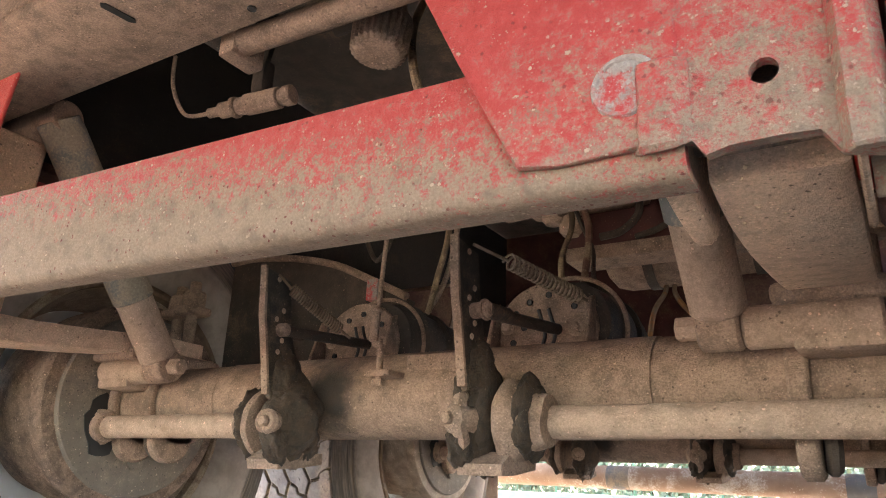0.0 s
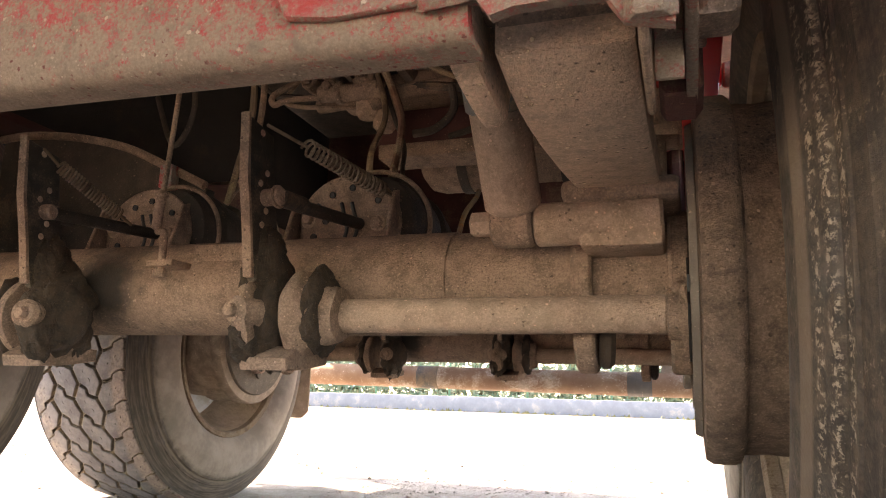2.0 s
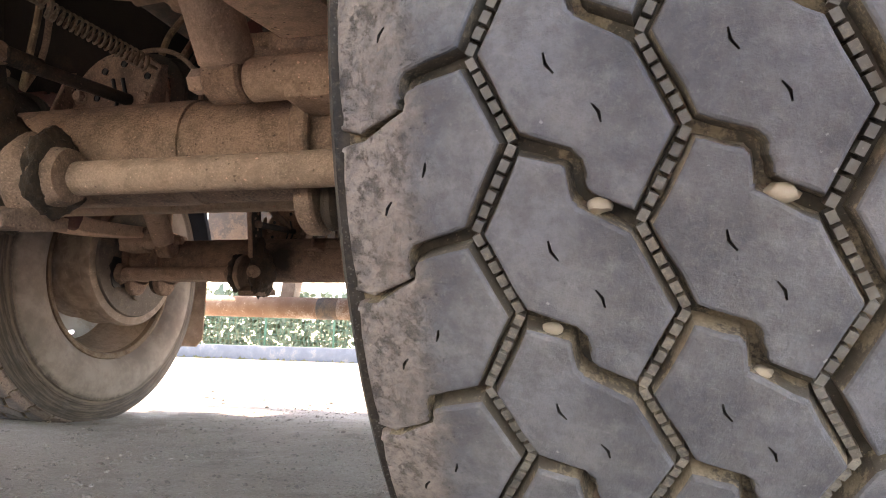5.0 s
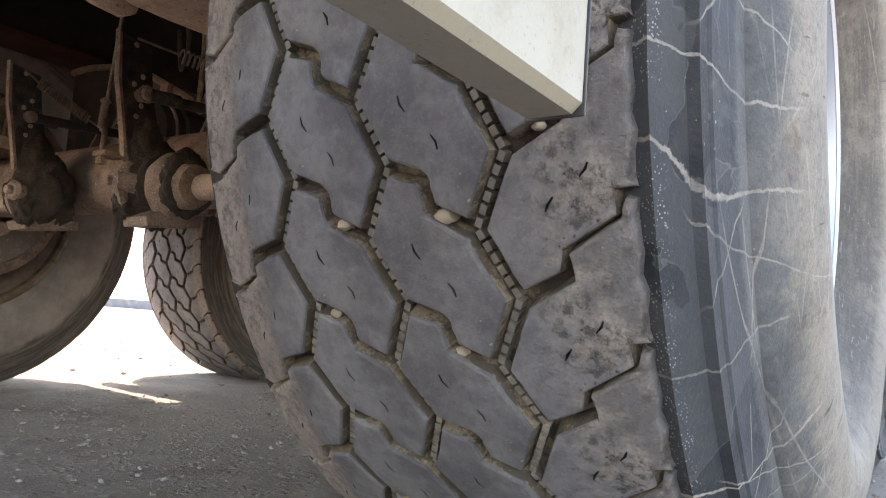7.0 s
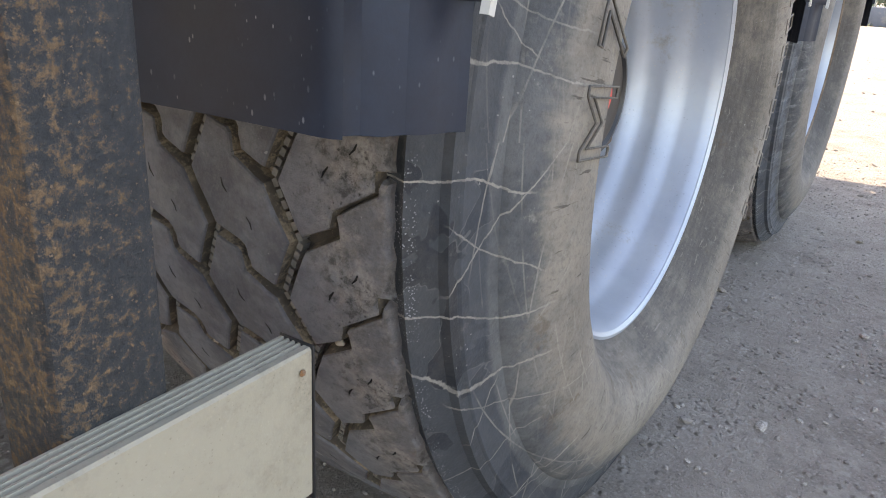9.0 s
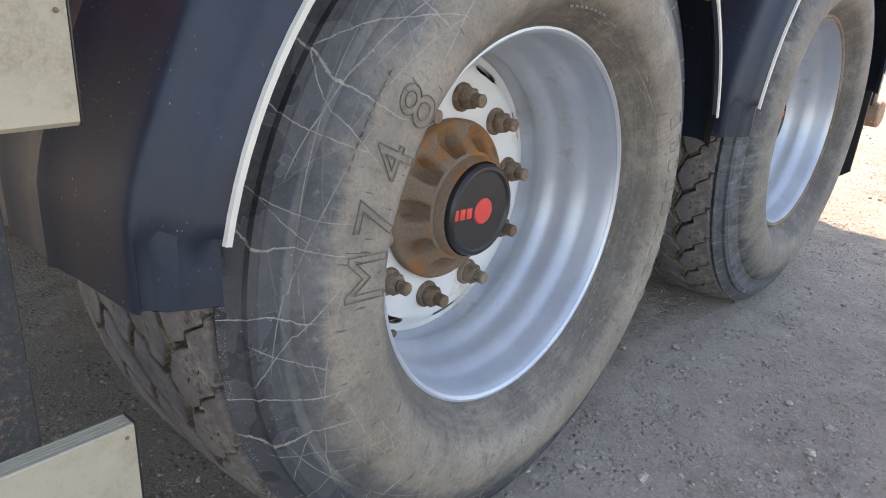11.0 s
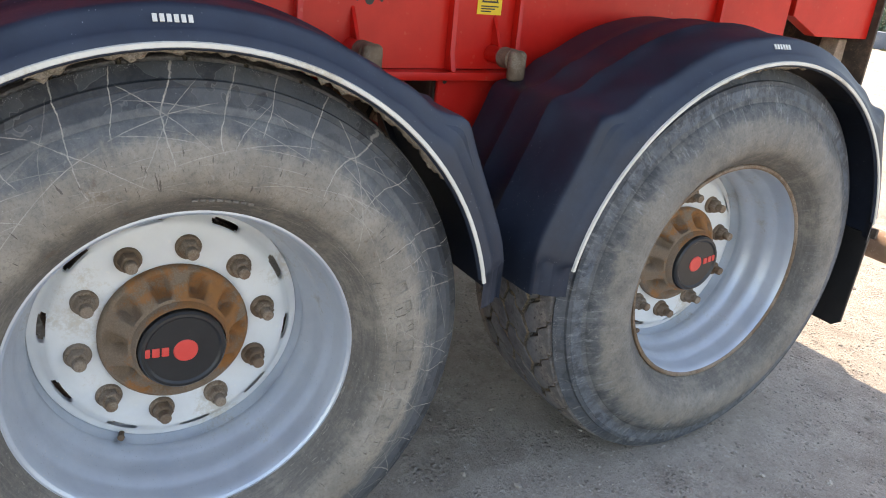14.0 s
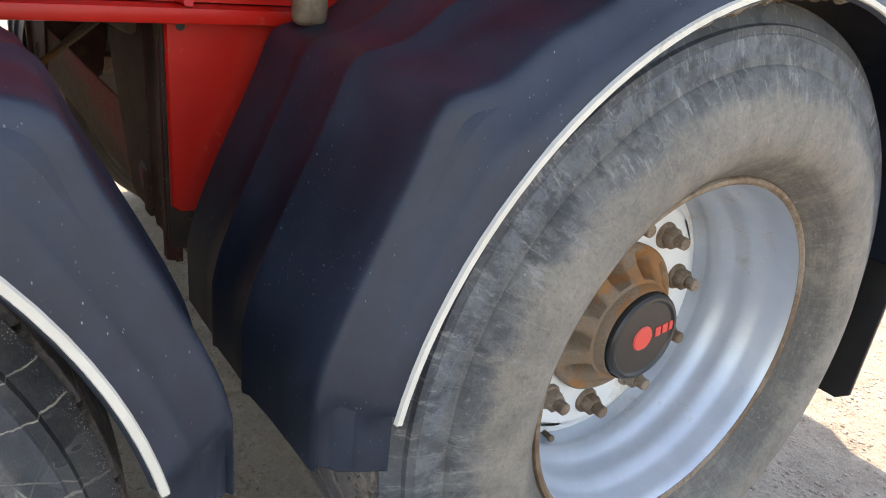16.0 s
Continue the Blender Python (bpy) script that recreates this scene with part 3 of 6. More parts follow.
def box(bm, lo, hi, bevel=0.003, m=None, segments=2):
    c = [(a + b) / 2 for a, b in zip(lo, hi)]
    s = [abs(b - a) for a, b in zip(lo, hi)]
    mat = Matrix.LocRotScale(c, None, s)
    got = bmesh.ops.create_cube(bm, size=1, matrix=mat)["verts"]
    if bevel:
        edges = list({e for v in got for e in v.link_edges})
        out = bmesh.ops.bevel(bm, geom=edges, offset=min(bevel, min(s) * 0.45), segments=segments, affect="EDGES", profile=0.5)
        got = list({v for f in out["faces"] for v in f.verts} | {v for v in got if v.is_valid})
    if m is not None:
        bmesh.ops.transform(bm, matrix=m, verts=got)
    return got


def prism(bm, outline, axis, lo, hi, bevel=0.002):
    """An outline in the plane across the axis ('x': y, z; 'y': x, z; 'z': x, y), drawn out from lo to hi."""
    def at(p, w):
        return {"x": (w, p[0], p[1]), "y": (p[0], w, p[1]), "z": (p[0], p[1], w)}[axis]
    a, b = ([bm.verts.new(at(p, w)) for p in outline] for w in (lo, hi))
    n = len(outline)
    faces = [bm.faces.new(a), bm.faces.new(b[::-1])]
    faces += [bm.faces.new((a[i], a[(i + 1) % n], b[(i + 1) % n], b[i])) for i in range(n)]
    if bevel:
        edges = [e for f in faces[:2] for e in f.edges]
        bmesh.ops.bevel(bm, geom=edges, offset=bevel, segments=1, affect="EDGES")


def lathe(bm, profile, seg=64, m=None, skip=None, close=False):
    """A profile of (x, radius) turned round the x axis. skip(row, segment): faces left open."""
    rings = []
    for x, r in profile:
        if r < 1e-6:
            rings.append([bm.verts.new((x, 0, 0))] * seg)
        else:
            rings.append([bm.verts.new((x, r * math.cos(2 * math.pi * k / seg), r * math.sin(2 * math.pi * k / seg))) for k in range(seg)])
    if close:
        rings.append(rings[0])
    for i in range(len(rings) - 1):
        for k in range(seg):
            if skip and skip(i, k):
                continue
            q = [rings[i][k], rings[i][(k + 1) % seg], rings[i + 1][(k + 1) % seg], rings[i + 1][k]]
            q = list(dict.fromkeys(q))
            if len(q) > 2:
                bm.faces.new(q)
    if m is not None:
        bmesh.ops.transform(bm, matrix=m, verts=list({v for r in rings for v in r}))


def frame_to(a, b):
    """A pose at a whose x axis points to b."""
    d = (Vector(b) - Vector(a)).normalized()
    return Matrix.Translation(a) @ d.to_track_quat("X", "Z").to_matrix().to_4x4()


def rod(bm, a, b, r, seg=20, r2=None, chamfer=0.002):
    """A round bar from a to b with chamfered ends."""
    n, r2 = (Vector(b) - Vector(a)).length, r if r2 is None else r2
    c = min(chamfer, r * 0.4, r2 * 0.4)
    lathe(bm, [(0, 0), (0, r - c), (c, r), (n - c, r2), (n, r2 - c), (n, 0)], seg, frame_to(a, b))


def hexnut(bm, a, b, r):
    n = (Vector(b) - Vector(a)).length
    lathe(bm, [(0, 0), (0, r), (n * 0.8, r), (n, r * 0.82), (n, 0)], 6, frame_to(a, b))


def tube(bm, points, r, seg=8, smooth=6):
    """A round hose along a smooth line through the points."""
    pts = [Vector(p) for p in points]
    line = []
    for i in range(len(pts) - 1):
        p0, p1, p2, p3 = pts[max(i - 1, 0)], pts[i], pts[i + 1], pts[min(i + 2, len(pts) - 1)]
        for k in range(smooth):
            t = k / smooth
            line.append(0.5 * (2 * p1 + (p2 - p0) * t + (2 * p0 - 5 * p1 + 4 * p2 - p3) * t * t + (3 * p1 - p0 - 3 * p2 + p3) * t ** 3))
    line.append(pts[-1])
    rings, up = [], Vector((0.3, 0.2, 1)).normalized()
    for i, p in enumerate(line):
        d = (line[min(i + 1, len(line) - 1)] - line[max(i - 1, 0)]).normalized()
        u = (up - d * up.dot(d)).normalized()
        up, w = u, d.cross(u)
        rings.append([bm.verts.new(p + r * (u * math.cos(a) + w * math.sin(a))) for a in (2 * math.pi * k / seg for k in range(seg))])
    for a, b in zip(rings, rings[1:]):
        for k in range(seg):
            bm.faces.new((a[k], a[(k + 1) % seg], b[(k + 1) % seg], b[k]))
    bm.faces.new(rings[0][::-1])
    bm.faces.new(rings[-1])


def lump(bm, centre, size, seed, amount=0.35, level=3):
    """A rough clod of caked mud."""
    got = bmesh.ops.create_icosphere(bm, subdivisions=level, radius=1)["verts"]
    for v in got:
        n = 1 + amount * noise.fractal(v.co * 1.7 + Vector((seed, 0, 0)), 0.8, 2.0, 4)
        v.co = Vector(centre) + Vector((v.co.x * size[0], v.co.y * size[1], v.co.z * size[2])) * n


def spiral(bm, a, b, r, turns, wire):
    n, m = (Vector(b) - Vector(a)).length, frame_to(a, b)
    pts = [m @ Vector((n * k / (turns * 10), r * math.cos(k * 0.2 * math.pi), r * math.sin(k * 0.2 * math.pi))) for k in range(turns * 10 + 1)]
    tube(bm, pts, wire, 5, 1)


# ---- ground and distance ----
AXLE, RISE = 1.31, 0.5            # axle spacing, height of the wheel centres


def ground_height(x, y):
    near = max(0.0, 1 - max(abs(x), abs(y - 1)) / 6)
    return near * (0.012 * noise.noise(Vector((x * 0.9, y * 0.9, 0))) + 0.005 * noise.noise(Vector((x * 4, y * 4, 3)))) - 0.014


def build_ground():
    bm = bmesh.new()
    xs = [-400, -120, -40, -14, -6] + [-4 + 0.1 * i for i in range(81)] + [6, 14, 40, 120, 400]
    ys = [-400, -120, -40, -14, -6] + [-3 + 0.1 * i for i in range(81)] + [7, 9, 14, 40, 120, 400]
    grid = [[bm.verts.new((x, y, ground_height(x, y))) for y in ys] for x in xs]
    for a, b in zip(grid, grid[1:]):
        for j in range(len(ys) - 1):
            bm.faces.new((a[j], b[j], b[j + 1], a[j + 1]))
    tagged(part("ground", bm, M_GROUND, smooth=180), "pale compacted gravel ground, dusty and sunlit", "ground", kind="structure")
    # loose stones, fine grit first
    rng = random.Random(4)
    seed = bmesh.new()
    bmesh.ops.create_icosphere(seed, subdivisions=1, radius=1)
    ico, tris = [v.co.copy() for v in seed.verts], [[v.index for v in f.verts] for f in seed.faces]
    seed.free()
    verts, faces = [], []
    for i in range(12000):
        x, y = (rng.uniform(-0.6, 2.6), rng.uniform(-1.2, 2.6)) if i < 8500 else (rng.uniform(-4, 4), rng.uniform(-3, 9))
        size = rng.choice((0.0018, 0.0025, 0.0025, 0.0035, 0.005)) if i < 11200 else rng.uniform(0.006, 0.012)
        m = pose(x, y, size * 0.3 + ground_height(x, y), 0, rng.uniform(-30, 30), rng.uniform(0, 360)) @ Matrix.Diagonal((size * rng.uniform(0.8, 1.6), size, size * rng.uniform(0.45, 0.8), 1))
        n = len(verts)
        verts += [m @ (c * rng.uniform(0.8, 1.15)) for c in ico]
        faces += [[n + k for k in f] for f in tris]
    me = bpy.data.meshes.new("loose_gravel")
    me.from_pydata(verts, [], faces)
    me.materials.append(M_GRIT)
    tagged(new("loose_gravel", me), "loose grey-brown gravel stones scattered on the ground", "gravel", kind="stuff")


def build_distance():
    bm = bmesh.new()
    box(bm, (-60, 19.6, -0.05), (60, 20.0, 0.42), 0.03)
    tagged(part("kerb", bm, M_CONCRETE), "low bluish grey concrete barrier along the yard", "barrier", kind="structure")
    rng = random.Random(7)
    bm = bmesh.new()
    for i in range(420):
        x, y = rng.uniform(-22, 14), rng.uniform(19.1, 19.58)
        h = rng.uniform(0.03, 0.1)
        a = rng.uniform(0, 6.28)
        d = Vector((math.cos(a), math.sin(a), 0)) * 0.06
        v = [bm.verts.new(Vector((x, y, -0.01)) + p) for p in (-d, d, Vector((rng.uniform(-.04, .04), 0, h)))]
        bm.faces.new(v)
    tagged(part("verge_grass", bm, M_GRASS, smooth=0), "dry grass tufts at the foot of the barrier", "grass", kind="stuff")
    fence = thing("fence", "green coated mesh fence behind the barrier", "fence")
    for i in range(15):
        bm = bmesh.new()
        box(bm, (-24 + i * 2.5 - 0.03, 21.4, -0.02), (-24 + i * 2.5 + 0.03, 21.46, 1.8), 0.005)
        part("post", bm, M_FENCE, fence)
    bm = bmesh.new()
    for k in range(10):
        box(bm, (-24, 21.42, 0.1 + k * 0.18), (11, 21.435, 0.112 + k * 0.18), 0)
    for k in range(230):
        box(bm, (-24 + k * 0.15, 21.425, 0.05), (-24 + k * 0.15 + 0.01, 21.44, 1.8), 0)
    tagged(part("mesh_panel", bm, M_FENCE, fence, smooth=0), kind="stuff")
    hedge = bmesh.new()
    for i in range(24000):
        x, y = rng.uniform(-30, 18), (rng.uniform(24, 27) if i < 20000 else 27.3)
        z = rng.uniform(0, 2.6 + 0.7 * noise.noise(Vector((x * 0.5, 0, 0))))
        c, s = Vector((x, y, z)), rng.uniform(0.06, 0.16) * (1 if i < 20000 else 3.4)
        a, b = Vector((rng.gauss(0, 1), rng.gauss(0, 1), rng.gauss(0, 1))).normalized(), Vector((rng.gauss(0, 1), rng.gauss(0, 1), rng.gauss(0, 1))).normalized()
        hedge.faces.new([hedge.verts.new(c + s * p) for p in (a, b * 0.5, -a, -b * 0.5)])
    tagged(part("hedge", hedge, M_LEAF, smooth=0), "dense green hedge in the distance", "hedge", kind="stuff")


build_ground()
build_distance()


# ---- chassis and body ----
def build_chassis():
    frame_thing = thing("chassis_frame", "red painted steel trailer chassis, dusty underneath", "chassis")
    for s in (1, -1):
        bm = bmesh.new()
        box(bm, (s * 0.735, -7, 0.94), (s * 0.745, 1.95, 1.44), 0)
        # The far rail takes the red tone darkened for shade.
        part("rail_web", bm, M_RED if s > 0 else M_RED_SHADED, frame_thing)
        # Added sheet paints the shade on the rail's inner face.
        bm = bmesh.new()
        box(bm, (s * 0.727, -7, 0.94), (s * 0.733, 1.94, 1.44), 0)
        part("rail_liner", bm, M_SHADE, frame_thing, "near-black sheet standing in for shade on the rail's inner face")
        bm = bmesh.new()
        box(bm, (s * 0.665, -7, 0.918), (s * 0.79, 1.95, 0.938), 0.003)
        part("lower_flange", bm, M_RED if s > 0 else M_RED_SHADED, frame_thing)
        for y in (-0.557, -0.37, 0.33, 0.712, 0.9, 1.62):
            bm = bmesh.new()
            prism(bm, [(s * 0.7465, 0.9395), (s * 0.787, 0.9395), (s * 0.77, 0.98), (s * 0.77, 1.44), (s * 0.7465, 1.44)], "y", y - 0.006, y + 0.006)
            part("stiffener", bm, M_RED if s > 0 else M_RED_SHADED, frame_thing)
        # rear end of the rail, stepped up behind the last axle
        bm = bmesh.new()
        prism(bm, [(1.98, 1.44), (1.98, 1.12), (2.12, 1.06), (2.405, 1.06), (2.405, 1.44)], "x", s * 0.70, s * 0.745)
        part("rear_bracket", bm, M_RED, frame_thing)
    # Added plate: blocks the sky behind the axles and shapes the rear shadow.
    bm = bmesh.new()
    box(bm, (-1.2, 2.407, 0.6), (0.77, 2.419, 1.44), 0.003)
    part("tail_plate", bm, M_STEEL_DARK, frame_thing, "dark plate added at the tail to block sky and cast shadow")
    # cross members between the rails, the inner two in red darkened for shade
    for y, z0, z1, mat in ((0.42, 0.86, 1.44, M_RED_SHADED), (1.73, 0.86, 1.44, M_RED_SHADED), (-1.6, 1.1, 1.35, M_RED_DUSTY), (-2.8, 1.1, 1.35, M_RED_DUSTY)):
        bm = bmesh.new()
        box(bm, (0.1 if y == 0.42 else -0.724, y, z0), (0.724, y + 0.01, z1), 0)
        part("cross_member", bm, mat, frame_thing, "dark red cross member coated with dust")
        bm = bmesh.new()
        box(bm, (0.13 if y > 0 else -0.724, y - 0.075, z0 - 0.032), (0.724, y + 0.01, z0 - 0.001), 0.004)
        part("cross_member_flange", bm, M_STEEL, frame_thing)
    # Added dark sheet keeps red bounce and reflection off the parts below.
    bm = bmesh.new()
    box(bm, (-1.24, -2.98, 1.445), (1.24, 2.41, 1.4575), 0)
    part("floor_pan", bm, M_STEEL_DARK, frame_thing, "dark sheet added under the body to hide its lit red underside")
    # dirty channel above the red beam, seen from below
    bm = bmesh.new()
    box(bm, (-0.73, -0.64, 0.945), (0.66, -0.475, 0.965), 0.004)
    box(bm, (-0.73, -0.64, 0.967), (0.66, -0.625, 1.2), 0.004)
    channel = part("channel", bm, M_STEEL, frame_thing)
    # Black plates paint the dark insides of slot and drain hole.
    bm = bmesh.new()
    prism(bm, [(-0.1255, -0.602), (-0.1195, -0.607), (-0.1135, -0.602), (-0.109, -0.562), (-0.115, -0.556), (-0.121, -0.562)], "z", 0.9432, 0.9448, 0)
    part("slot", bm, M_INK, channel)
    bm = bmesh.new()
    rod(bm, (0.049, -0.502, 0.9432), (0.049, -0.502, 0.9448), 0.006, 20)
    part("drain_hole", bm, M_INK, channel)
    bm = bmesh.new()
    rod(bm, (-0.04, -0.44, 0.955), (0.45, -0.42, 0.955), 0.019)
    box(bm, (-0.06, -0.46, 0.93), (-0.03, -0.40, 0.985), 0.004)
    part("stay_tube", bm, M_STEEL, frame_thing)
    return frame_thing


def build_body():
    # Unseen plain box; its length sets how much light reaches the underside.
    bm = bmesh.new()
    box(bm, (-1.25, -3.0, 1.46), (1.25, 2.42, 3.0), 0.02)
    tagged(part("trailer_body", bm, M_RED), "unseen trailer body as a plain red box, shading the chassis", "trailer body")


build_chassis()
build_body()


# ---- wheels ----
PITCHES, PITCH, HALF = 36, 2 * math.pi * 0.53 / 36, 0.175
ZIG, WAVE, GAP = 0.085, 0.0115, 0.0056      # groove spacing, zigzag, half width of a groove


def crown(u):
    return 0.5355 - 0.0125 * (abs(u) / HALF) ** 3


def on_tyre(u, v, drop=0.0):
    r, a = crown(u) - drop, (v + 0.6 * u) * PITCH / 0.53
    return Vector((u, -r * math.cos(a), r * math.sin(a)))


def shrink(outline, d):
    """The outline (u, v in pitches) moved inwards by d metres, one for all or one a corner."""
    d = d if isinstance(d, list) else [d] * len(outline)
    pts = [Vector((u, v * PITCH)) for u, v in outline]
    area = sum(a.x * b.y - b.x * a.y for a, b in zip(pts, pts[1:] + pts[:1]))
    sign, out = (1 if area > 0 else -1), []
    for i, p in enumerate(pts):
        a, b = (p - pts[i - 1]).normalized(), (pts[(i + 1) % len(pts)] - p).normalized()
        na, nb = Vector((-a.y, a.x)) * sign, Vector((-b.y, b.x)) * sign
        m = na + nb
        m = m / max(m.dot(na), 0.35)
        q = p + m * d[i]
        out.append((q.x, q.y / PITCH))
    return out


def block_mesh(name, corners, sipes):
    """A tread block; corners of u, v and half the width of the groove there."""
    bm = bmesh.new()
    rng = random.Random(len(corners) + int(1000 * sipes[0][0]))
    outline, gaps = [], []
    for i, (u, v, g) in enumerate(corners):
        u2, v2, g2 = corners[(i + 1) % len(corners)]
        edge = abs(u) > 0.17 and abs(u2) > 0.17
        outline.append((u, v))
        gaps.append(g)
        for f in (0.12, 0.25, 0.37, 0.5, 0.62, 0.75, 0.88) if edge else (0.34, 0.67):
            nick = rng.uniform(-0.003, 0.0012) if edge else rng.uniform(-0.0009, 0.0008)
            outline.append((u + (u2 - u) * f + (nick if u > 0 else -nick), v + (v2 - v) * f + nick * 5))
            gaps.append(g + (g2 - g) * f)
    rings = []
    for inset, drop in ((-0.0024, 0.0165), (0.0, 0.0026), (0.0007, 0.0008), (0.0022, 0.0)):
        rings.append([bm.verts.new(on_tyre(u, v, drop)) for u, v in shrink(outline, [g + inset for g in gaps])])
    n = len(outline)
    for a, b in zip(rings, rings[1:]):
        for k in range(n):
            f = bm.faces.new((a[k], a[(k + 1) % n], b[(k + 1) % n], b[k]))
            f.material_index = 2 if a is rings[0] and abs(a[k].co.x) < 0.165 else 0
    # a zigzag sipe cut into the top, worn down to its two ends
    pts = [Vector((u, v * PITCH)) for u, v in sipes]
    top = rings[-1]
    edges, slots = [bm.edges.get((top[k], top[(k + 1) % n])) for k in range(n)], []
    for line, wide in ((pts[:3], (0.0005, 0.0009, 0.0005)), (pts[3:], (0.0004, 0.0009, 0.0005))):
        left, right = [], []
        for i, p in enumerate(line):
            d = (line[min(i + 1, 2)] - line[max(i - 1, 0)]).normalized()
            w = Vector((-d.y, d.x)) * wide[i]
            left.append(p + w)
            right.append(p - w)
        rim = left + right[::-1]
        slot = [bm.verts.new(on_tyre(p.x, p.y / PITCH)) for p in rim]
        slots.append((slot, [bm.verts.new(on_tyre(p.x, p.y / PITCH, 0.006)) for p in rim]))
        edges += [bm.edges.new((slot[k], slot[(k + 1) % 6])) for k in range(6)]
    bmesh.ops.triangle_fill(bm, use_beauty=True, edges=edges)
    for slot, deep in slots:
        for k in range(6):
            bm.faces.new((slot[k], slot[(k + 1) % 6], deep[(k + 1) % 6], deep[k])).material_index = 1
        bm.faces.new(deep).material_index = 1
    bmesh.ops.recalc_face_normals(bm, faces=bm.faces)
    me = bpy.data.meshes.new(name)
    bm.to_mesh(me)
    bm.free()
    me.materials.append(M_TREAD)
    me.materials.append(M_GROOVE)
    me.materials.append(M_FLANK)
    return me


def block_meshes():
    w, g = WAVE, GAP
    def middle(a, b):
        # a zigzag groove on either side, stepped cross grooves above and below
        step = [(0.44, -0.105), (0.50, -0.15), (0.53, -0.30), (0.58, -0.345)]
        top = [(a + w + (b - a - 2 * w) * s, t, g * 0.8) for s, t in step]
        low = [(u, v - 1, d) for u, v, d in top]
        return [(a + w, 0, g), *top, (b - w, -0.5, g), (b + w, -1, g), (b - w, -1.5, g), *low[::-1], (a + w, -1, g), (a - w, -0.5, g)]
    def sipe(c):
        return [(c - 0.014, -0.55), (c - 0.013, -0.61), (c - 0.009, -0.665), (c + 0.009, -0.84), (c + 0.0125, -0.89), (c + 0.0135, -0.945)]
    out = []
    for a, b in ((-ZIG, 0.0), (0.0, ZIG)):
        out.append(block_mesh("tread_block", middle(a, b), sipe((a + b) / 2)))
    # shoulders: a hexagon at the groove, a short slot, then a thin stepped cut out to the tyre's edge
    z = -ZIG
    cut = [(z - 0.043, -0.585, 0.0045), (z - 0.047, -0.65, 0.0022), (z - 0.048, -0.75, 0.001), (z - 0.072, -0.88, 0.0022), (-0.176, -0.87, 0.006)]
    inner = [(z - w, 0.5, g), (z + w, 0, g), (z - w, -0.5, g), *cut, *[(u, v + 1, d) for u, v, d in cut[::-1]]]
    out.append(block_mesh("shoulder_block", inner, [(-0.145, -0.35), (-0.144, -0.31), (-0.141, -0.27), (-0.122, -0.145), (-0.1205, -0.1), (-0.12, -0.065)]))
    z = 0.089
    cut = [(0.131, 0.15, 0.0045), (0.1315, 0.31, 0.002), (0.151, 0.43, 0.0015), (0.163, 0.5, 0.0015), (0.1645, 0.635, 0.003), (0.177, 0.625, 0.0042)]
    outer = [(z + w, 0, g), (z - w, -0.5, g), (z + w, -1, g), *[(u, v - 1, d) for u, v, d in cut], *cut[::-1]]
    out.append(block_mesh("shoulder_block", outer, [(0.123, -0.42), (0.1245, -0.38), (0.128, -0.335), (0.144, -0.23), (0.1475, -0.19), (0.149, -0.15)]))
    return out


